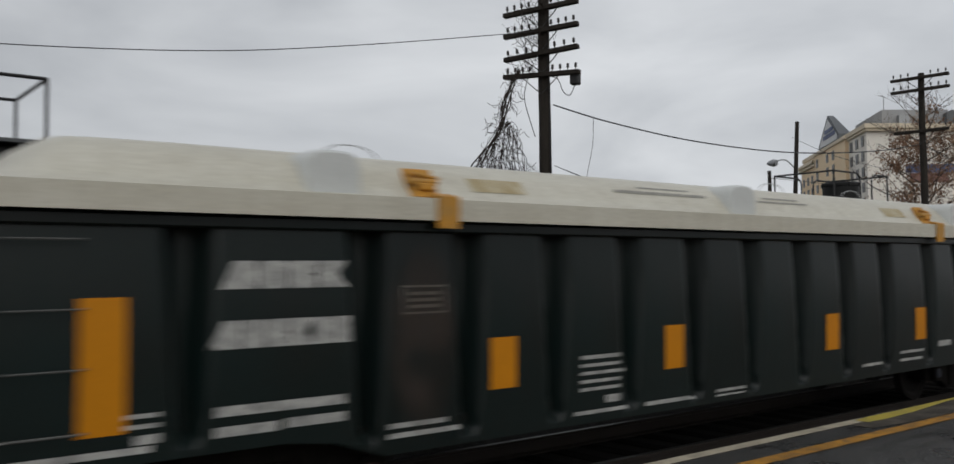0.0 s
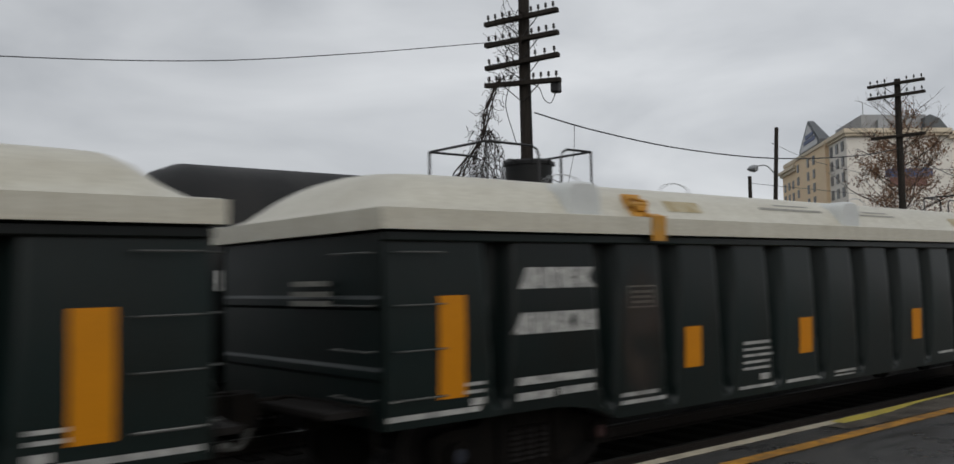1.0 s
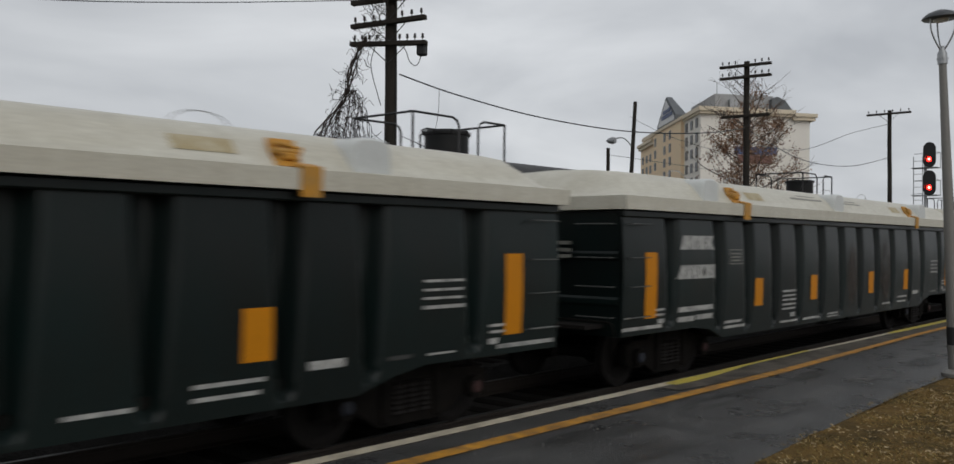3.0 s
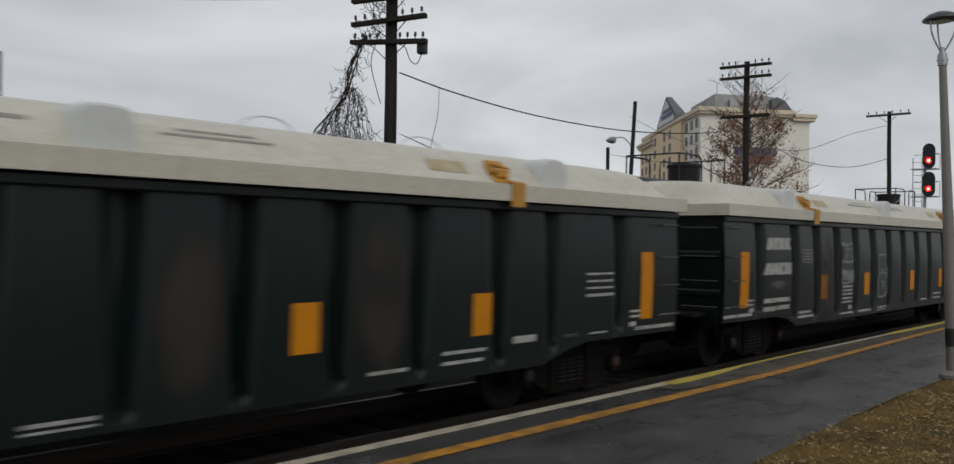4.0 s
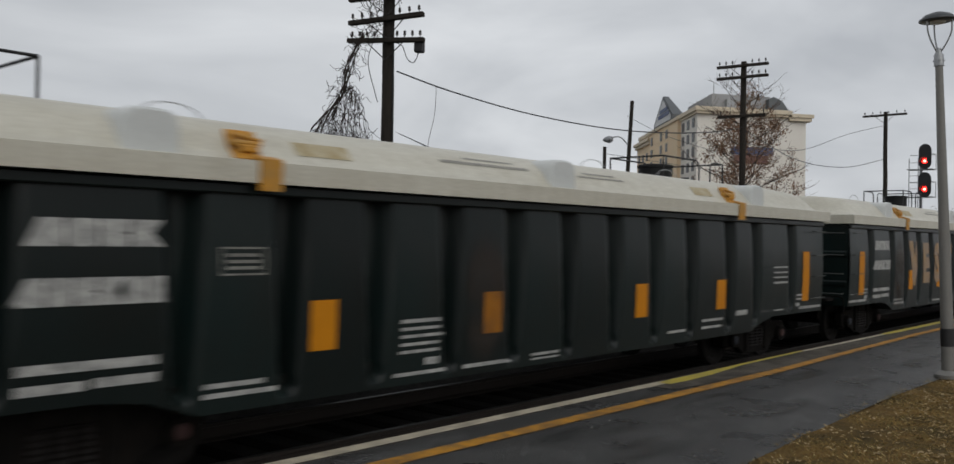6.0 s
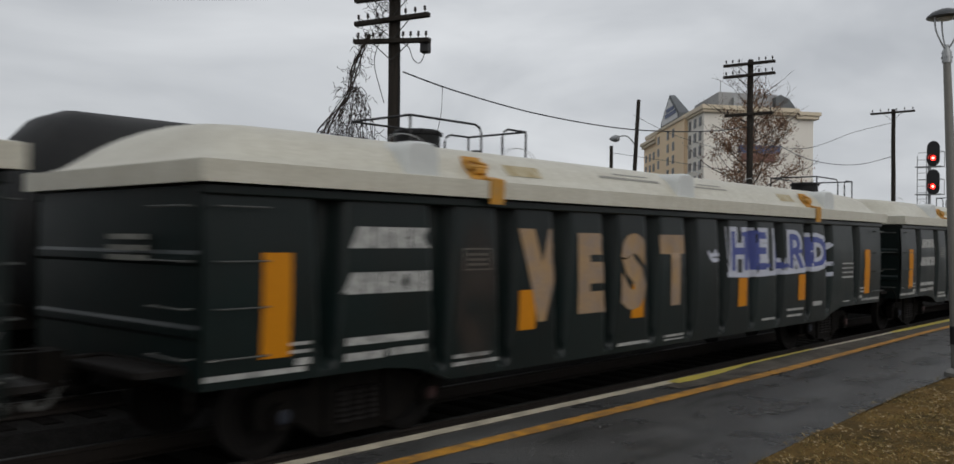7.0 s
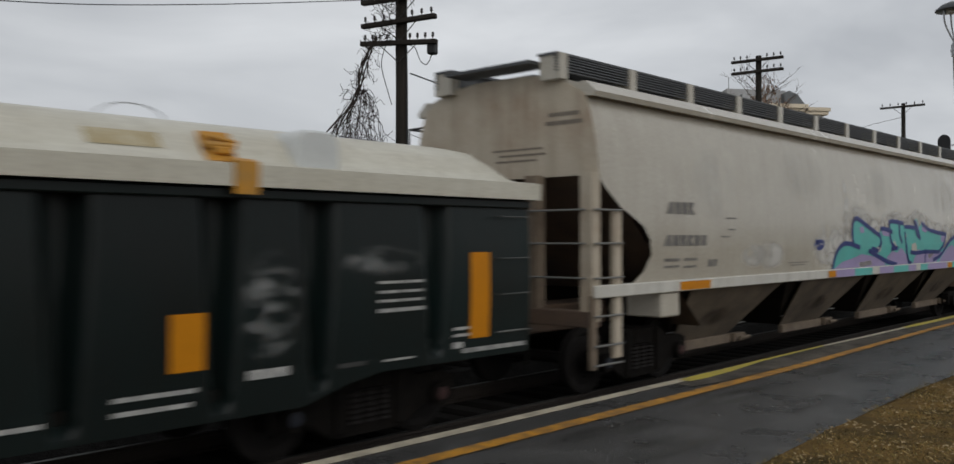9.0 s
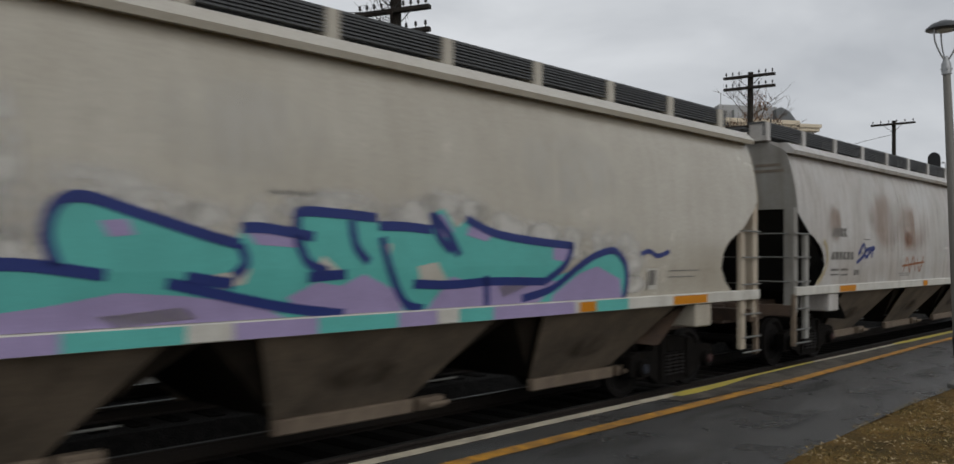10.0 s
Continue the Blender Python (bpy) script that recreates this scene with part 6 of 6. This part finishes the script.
for k in range(3):
    a = k * 2 * math.pi / 3 + 0.5
    b = bmesh.new()
    tube(b, smooth_line([(0.02 * math.cos(a), 0.02 * math.sin(a), 4.350), (0.09 * math.cos(a), 0.09 * math.sin(a), 4.450), (0.165 * math.cos(a), 0.165 * math.sin(a), 4.610), (0.175 * math.cos(a), 0.175 * math.sin(a), 4.790)]), 0.011, 8)
    part("arm", b, M_GALV, lamp, "", True)
b = bmesh.new()
lathe(b, [(0.02, 4.770), (0.22, 4.770), (0.235, 4.780), (0.23, 4.800), (0.16, 4.855), (0.06, 4.890), (0.02, 4.895)], 28)
part("hood", b, M_LAMPHEAD, lamp, "flat charcoal hood", True)
b = bmesh.new()
lathe(b, [(0.02, 4.730), (0.09, 4.740), (0.10, 4.770)], 20)
part("lens", b, M_FROST, lamp, "", True)


# ---- railway signal ----
sig = thing("railway_signal", pose(56.1, 15.0, -0.72, 0, 0, 0), "railway signal mast with two lit red heads and a ladder", "railway signal")
b = bmesh.new()
tube(b, [(0.25, 0.28, 0), (0.25, 0.28, 8.2)], 0.09, 10)
part("mast", b, M_GALV, sig, "grey steel mast")
for y in (0.45, 0.95):
    b = bmesh.new()
    tube(b, [(0.3, y, 0), (0.3, y, 7.6)], 0.025, 6)
    part("ladder_stile", b, M_GALV, sig)
b = bmesh.new()
for z in np.arange(0.5, 7.6, 0.38):
    tube(b, [(0.3, 0.45, z), (0.3, 0.95, z)], 0.016, 5)
part("ladder_rung", b, M_GALV, sig)
b = bmesh.new()
for z in (5.3, 6.9):
    box(b, 0.0, 0.7, -0.4, 1.0, z, z + 0.05)
    tube(b, [(0.0, -0.4, z + 0.9), (0.7, -0.4, z + 0.9), (0.7, 1.0, z + 0.9)], 0.02, 5)
    tube(b, [(0.7, -0.4, z), (0.7, -0.4, z + 0.9)], 0.02, 5)
part("service_platform", b, M_GALV, sig)
for z in (7.55, 5.92):
    b = bmesh.new()
    pts = [(0.0 + 0.34 * math.cos(k * math.pi / 10), 0.38 * math.sin(k * math.pi / 10)) for k in range(11)]
    pts = [(u, w + 0.35) for u, w in pts] + [(-0.34 * math.cos(k * math.pi / 10), -0.38 * math.sin(k * math.pi / 10) - 0.35) for k in range(11)]
    prism(b, pts, -0.06, 0.0, "x")
    for v in b.verts:
        v.co.z += z + 0.1
    head = part("signal_head", b, M_SIGNALBLACK, sig, "oval black backing plate")
    b = bmesh.new()
    for k in range(12):
        a0, a1 = math.pi * (k - 1) / 10, math.pi * k / 10
        v = [b.verts.new((x, 0.2 * math.cos(a), z - 0.16 + 0.2 * math.sin(a))) for x, a in ((-0.06, a0), (-0.4, a0), (-0.4, a1), (-0.06, a1))]
        b.faces.new(v)
    part("visor", b, M_SIGNALBLACK, head)
    b = bmesh.new()
    lathe(b, [(0.01, -0.10), (0.10, -0.095), (0.15, -0.07), (0.15, -0.06)], 18, "x", (0, 0, z - 0.16))
    part("lens", b, M_RED, head, "lit red lens")
    b = bmesh.new()
    lathe(b, [(0.005, -0.112), (0.05, -0.108), (0.07, -0.10)], 14, "x", (0, 0, z - 0.16))
    part("bulb", b, M_HOT, head, "bright core of the lamp")


# ---- hotel in the distance ----
hotel = thing("hotel", pose(163.9, 86.1, -0.72), "cream and tan hotel with a gabled corner tower", "hotel")
fx, fy = Vector((20.3, -14.05, 0)).normalized(), Vector((40.7, 37.0, 0)).normalized()   # along the front, along the side
TOP = 29.3


def hbox(b, u0, u1, w0, w1, z0, z1):
    c = [fx * u + fy * w for u, w in ((u0, w0), (u1, w0), (u1, w1), (u0, w1))]
    lo, hi = [b.verts.new((p.x, p.y, z0)) for p in c], [b.verts.new((p.x, p.y, z1)) for p in c]
    b.faces.new(lo[::-1])
    b.faces.new(hi)
    for i in range(4):
        b.faces.new((lo[i], lo[(i + 1) % 4], hi[(i + 1) % 4], hi[i]))
    return b


wall = part("wall", hbox(bmesh.new(), 0, 24.6, 0, 56, 0, TOP - 1.0), M_STUCCO, hotel, "cream stucco wall")
b = bmesh.new()
hbox(b, -0.4, 20.5, -0.9, 57, TOP - 1.0, TOP - 0.5)
hbox(b, -0.7, 20.9, -1.3, 57, TOP - 0.5, TOP + 0.35)
part("cornice", b, M_CORNICE, hotel, "tan projecting cornice")
b = bmesh.new()
hbox(b, 20.5, 25.6, -0.9, 57, TOP - 1.6, TOP - 0.9)
hbox(b, 20.9, 26.0, -1.2, 57, TOP - 0.9, TOP - 0.2)
part("cornice", b, M_CORNICE, hotel)
part("penthouse", hbox(bmesh.new(), 5.0, 18.5, 6, 26, TOP, TOP + 4.2), M_PLANT, hotel, "pale grey rooftop plant room")
part("plant_unit", hbox(bmesh.new(), 8.0, 10.0, 4.5, 7, TOP, TOP + 3.0), M_GALV, hotel)
b = bmesh.new()
pts = [(17.5, TOP), (23.2, TOP), (20.6, TOP + 3.1), (18.6, TOP + 3.9), (17.5, TOP + 3.4)]
lo, hi = [b.verts.new((fx * u + fy * 4).to_tuple()[:2] + (z,)) for u, z in pts], [b.verts.new((fx * u + fy * 20).to_tuple()[:2] + (z,)) for u, z in pts]
b.faces.new(lo)
b.faces.new(hi[::-1])
for i in range(5):
    b.faces.new((lo[i], hi[i], hi[(i + 1) % 5], lo[(i + 1) % 5]))
part("roof", b, M_SLATE, hotel, "sloping slate roof")
part("tower", hbox(bmesh.new(), -0.8, 6, 13.4, 42.0, 0, TOP - 0.6), M_TANWALL, hotel, "tan corner tower")
part("parapet", hbox(bmesh.new(), -1.1, 6, 13.1, 42.3, TOP - 0.6, TOP + 0.1), M_CORNICE, hotel)
part("wing", hbox(bmesh.new(), -0.3, 6, 42.0, 60, 0, TOP - 2.6), M_TANWALL, hotel, "tan rear wing")
b = bmesh.new()
hbox(b, -0.9, 6, 42.3, 60.6, TOP - 2.6, TOP - 1.9)
hbox(b, -1.3, 6, 42.3, 61.0, TOP - 1.9, TOP - 1.2)
part("cornice", b, M_CORNICE, hotel)


def gable_prism(pts, u0, u1, back=0.0):
    """An outline (w, z) on the long face drawn out from u0 to u1; back: how far the ridge falls away"""
    g = bmesh.new()
    front = [g.verts.new((fx * u0 + fy * w).to_tuple()[:2] + (z,)) for w, z in pts]
    rear = [g.verts.new((fx * (u1 - (back if z > TOP + 3 else 0)) + fy * w).to_tuple()[:2] + (z,)) for w, z in pts]
    g.faces.new(front)
    g.faces.new(rear[::-1])
    for i in range(len(pts)):
        k = (i + 1) % len(pts)
        g.faces.new((front[i], rear[i], rear[k], front[k]))
    return g


gable = part("gable", gable_prism([(36.0, TOP + 0.1), (36.0, TOP + 0.9), (26.9, TOP + 6.4), (25.9, TOP + 6.4), (17.0, TOP + 1.2), (17.0, TOP + 0.1)], -1.1, 1.6, 1.5), M_SLATE, hotel, "grey slate gable with a pale face")
part("gable_face", gable_prism([(34.4, TOP + 0.3), (34.4, TOP + 0.8), (26.4, TOP + 5.6), (18.4, TOP + 1.1), (18.4, TOP + 0.3)], -1.22, -1.12), M_SIGNWHITE, gable, "pale gable face")
for w0, w1, z in ((19.8, 30.5, 1.5), (21.5, 29.0, 2.6)):
    part("sign_bar", hbox(bmesh.new(), -1.36, -1.24, w0, w1, TOP + z, TOP + z + 0.85), M_SIGNBLUE, gable, "blue lettering drawn as a bar")


def hotel_window(u, w, z, side):
    """side: on the long face (w varies), else on the front"""
    win = part("window", hbox(bmesh.new(), *((u - 0.12, u + 0.02, w - 0.95, w + 0.95) if side else (u - 0.7, u + 0.7, w - 0.12, w + 0.02)), z, z + 1.9), M_FRAME, hotel)
    b = bmesh.new()
    if side:
        hbox(b, u - 0.16, u - 0.08, w - 0.82, w - 0.04, z + 0.1, z + 1.8)
        hbox(b, u - 0.16, u - 0.08, w + 0.04, w + 0.82, z + 0.1, z + 1.8)
    part("pane", b, M_GLASS, win)


for fl in range(9):
    z = 2.2 + 2.95 * fl
    for w in (2.8, 7.0, 11.2):
        hotel_window(0, w, z, True)
    for w in (23.6, 29.1, 39.4):
        hotel_window(-0.8, w, z, True)
    if fl < 8:
        for w in (47.3, 52.0, 57.0):
            hotel_window(-0.3, w, z, True)
b = bmesh.new()
hbox(b, 7.5, 17.0, -0.25, 0.0, 20.4, 22.0)
sign = part("wall_sign", b, M_SIGNBLUE, hotel, "blue and red wall sign drawn as plain shapes")
part("sign_panel", hbox(bmesh.new(), 8.3, 15.8, -0.25, 0.0, 18.6, 20.3), M_SIGNRED, sign)
b = bmesh.new()
for u in (6.0, 14.2, 15.2):
    p = fx * u + fy * 8
    tube(b, [(p.x, p.y, TOP + 3.6), (p.x, p.y, TOP + 7.0)], 0.09, 5)
part("antenna", b, M_GALV, hotel)


# ---- a sparse brown tree before the hotel ----
def build_tree():
    r = random.Random(21)
    tree = thing("tree", pose(70.55, 32.7, -0.72), "tall tree with bare limbs and sparse brown leaves", "tree")
    b, tips = bmesh.new(), []

    def limb(p, d, length, rad, level):
        pts, q = [p.copy()], p.copy()
        for i in range(5):
            d = (d + Vector((r.gauss(0, 0.13), r.gauss(0, 0.13), r.gauss(0.05, 0.09)))).normalized()
            q = q + d * length / 5
            pts.append(q.copy())
        tube(b, pts, rad, 5 if level < 2 else 3, rad * 0.45, False)
        tips.extend(pts[2:] if level < 3 else pts[1:])
        if level < 3:
            for k in range((0, 6, 4)[level]):
                base = pts[r.randint(1, 5)]
                a = r.uniform(0, 6.28)
                limb(base, (d * 0.8 + Vector((math.cos(a), math.sin(a), r.uniform(-0.1, 0.5))) * 0.8).normalized(), length * r.uniform(0.35, 0.6), max(0.012, rad * 0.42), level + 1)

    top = [Vector((0.10 * math.sin(k), 0.08 * math.cos(k * 1.3), 1.68 * k)) for k in range(9)]
    tube(b, top, 0.30, 8, 0.03)
    tips.extend(top[6:])
    for k in range(26):
        h = 4.2 + 10.6 * k / 25
        a = k * 2.4 + r.uniform(-0.3, 0.3)
        reach = 4.6 * math.sin(math.pi * min(1, 0.22 + 0.78 * (15.6 - h) / 12.5) * 0.62)
        limb(Vector((0, 0, h)), Vector((math.cos(a), math.sin(a), 0.45)).normalized(), reach, 0.035 + 0.045 * (15.6 - h) / 11, 1)
    part("trunk", b, M_BARK, tree, "grey trunk with spreading bare limbs")
    verts, faces = [], []
    for p in tips:
        if p.z < 4.5 or math.hypot(p.x, p.y) > lerp_table([(4, 4.5), (9, 4.7), (11.5, 3.6), (13.5, 2.1), (15.8, 0.5), (16, 0.0)], p.z) or r.random() < 0.1:
            continue
        for k in range(9):
            if r.random() < 0.35:
                continue
            c = p + Vector((r.gauss(0, 0.22), r.gauss(0, 0.22), r.gauss(-0.08, 0.2)))
            s = r.uniform(0.05, 0.11)
            u = Vector((r.gauss(0, 1), r.gauss(0, 1), r.gauss(0, 1))).normalized()
            w = u.cross(Vector((r.gauss(0, 1), r.gauss(0, 1), r.gauss(0, 1)))).normalized()
            i = len(verts)
            verts += [tuple(c - u * s), tuple(c + w * s * 0.6), tuple(c + u * s), tuple(c - w * s * 0.6)]
            faces.append((i, i + 1, i + 2, i + 3))
    me = bpy.data.meshes.new("crown")
    me.from_pydata(verts, [], faces)
    me.materials.append(M_LEAF)
    ob = part("crown", me, None, tree, "thin crown of brown leaves")
    return tree


build_tree()

# ---- grit on the asphalt ----
rng = random.Random(8)
verts, faces = [], []
for i in range(420):
    x, y = rng.uniform(3.0, 16.0), rng.uniform(3.4, 5.0)
    if rng.random() < 0.5:
        x, y = rng.gauss(6.6, 0.9), rng.gauss(4.5, 0.35)
    if not 3.4 < y < 5.0:
        continue
    s = rng.uniform(0.002, 0.007)
    k, z = len(verts), 0.014
    verts += [(x - s, y, z), (x + s * 0.4, y - s, z), (x + s, y + s * 0.3, z), (x - s * 0.2, y + s, z), (x, y, z + s * 1.2)]
    faces += [(k, k + 1, k + 4), (k + 1, k + 2, k + 4), (k + 2, k + 3, k + 4), (k + 3, k, k + 4)]
me = bpy.data.meshes.new("grit")
me.from_pydata(verts, [], faces)
me.materials.append(M_GRIT)
tagged(new("grit", me), "pale grit scattered over the wet asphalt", "grit", kind="stuff")

# ---- sleepers under both tracks ----
b = bmesh.new()
box(b, -0.115, 0.115, -1.3, 1.3, -0.56, -0.385, 0.012)
MESH_TIE = mesh_of("tie", b, M_TIE)
ties = {y: thing("ties", pose(0, y, 0), "row of dark creosoted wooden ties", "", kind="structure") for y in (TRACK_A, TRACK_B)}
for y, owner in ties.items():
    for k in range(120 if y == TRACK_A else 60):
        place(part("tie", MESH_TIE, None, owner), -8 + 0.52 * k, 0.02 * math.sin(k * 5.1), 0)


# ---- what moves: both trains and their wheels ----
SPEED, GAIN, PITCH = 13.853, 0.0346, 16.54
SLACK = {-4: -0.07, -3: -0.02, -1: -0.025, 2: 0.035}   # play in the couplers


def run_a(t):
    """How far the near train has come since 4.5 s"""
    d = t - 4.5
    return SPEED * d + 0.5 * GAIN * d * d


def run_b(t):
    return 9.1 * (t - 2.5)


def roll_wheels(car, run, sign):
    for ws in [o for o in car.children_recursive if o.name.split(".")[0] == "wheelset"]:
        x = ws.matrix_basis.translation.x
        walk(ws, [(k / FPS, pose(x, 0, WHEEL_R, 0, sign * math.degrees(run(k / FPS) / WHEEL_R), 0)) for k in range(0, 301)])


def motions():
    times = [0.5 * k for k in range(21)]
    for c, car in GONDOLAS.items():
        walk(car, [(t, pose(5.955 + c * PITCH + SLACK.get(c, 0.0) + MID - run_a(t), TRACK_A, RAIL_TOP)) for t in times])
        roll_wheels(car, run_a, -1)
    start = 8.5 + run_a(9.0)
    for k, car in enumerate((hopper_a, hopper_b)):
        walk(car, [(t, pose(start + 19.94 * k + H_MID - run_a(t), TRACK_A, RAIL_TOP)) for t in times])
        roll_wheels(car, run_a, -1)
    for x, car in TANKS:
        walk(car, [(t, pose(x + run_b(t), TRACK_B, RAIL_TOP)) for t in times])
        roll_wheels(car, run_b, 1)


motions()
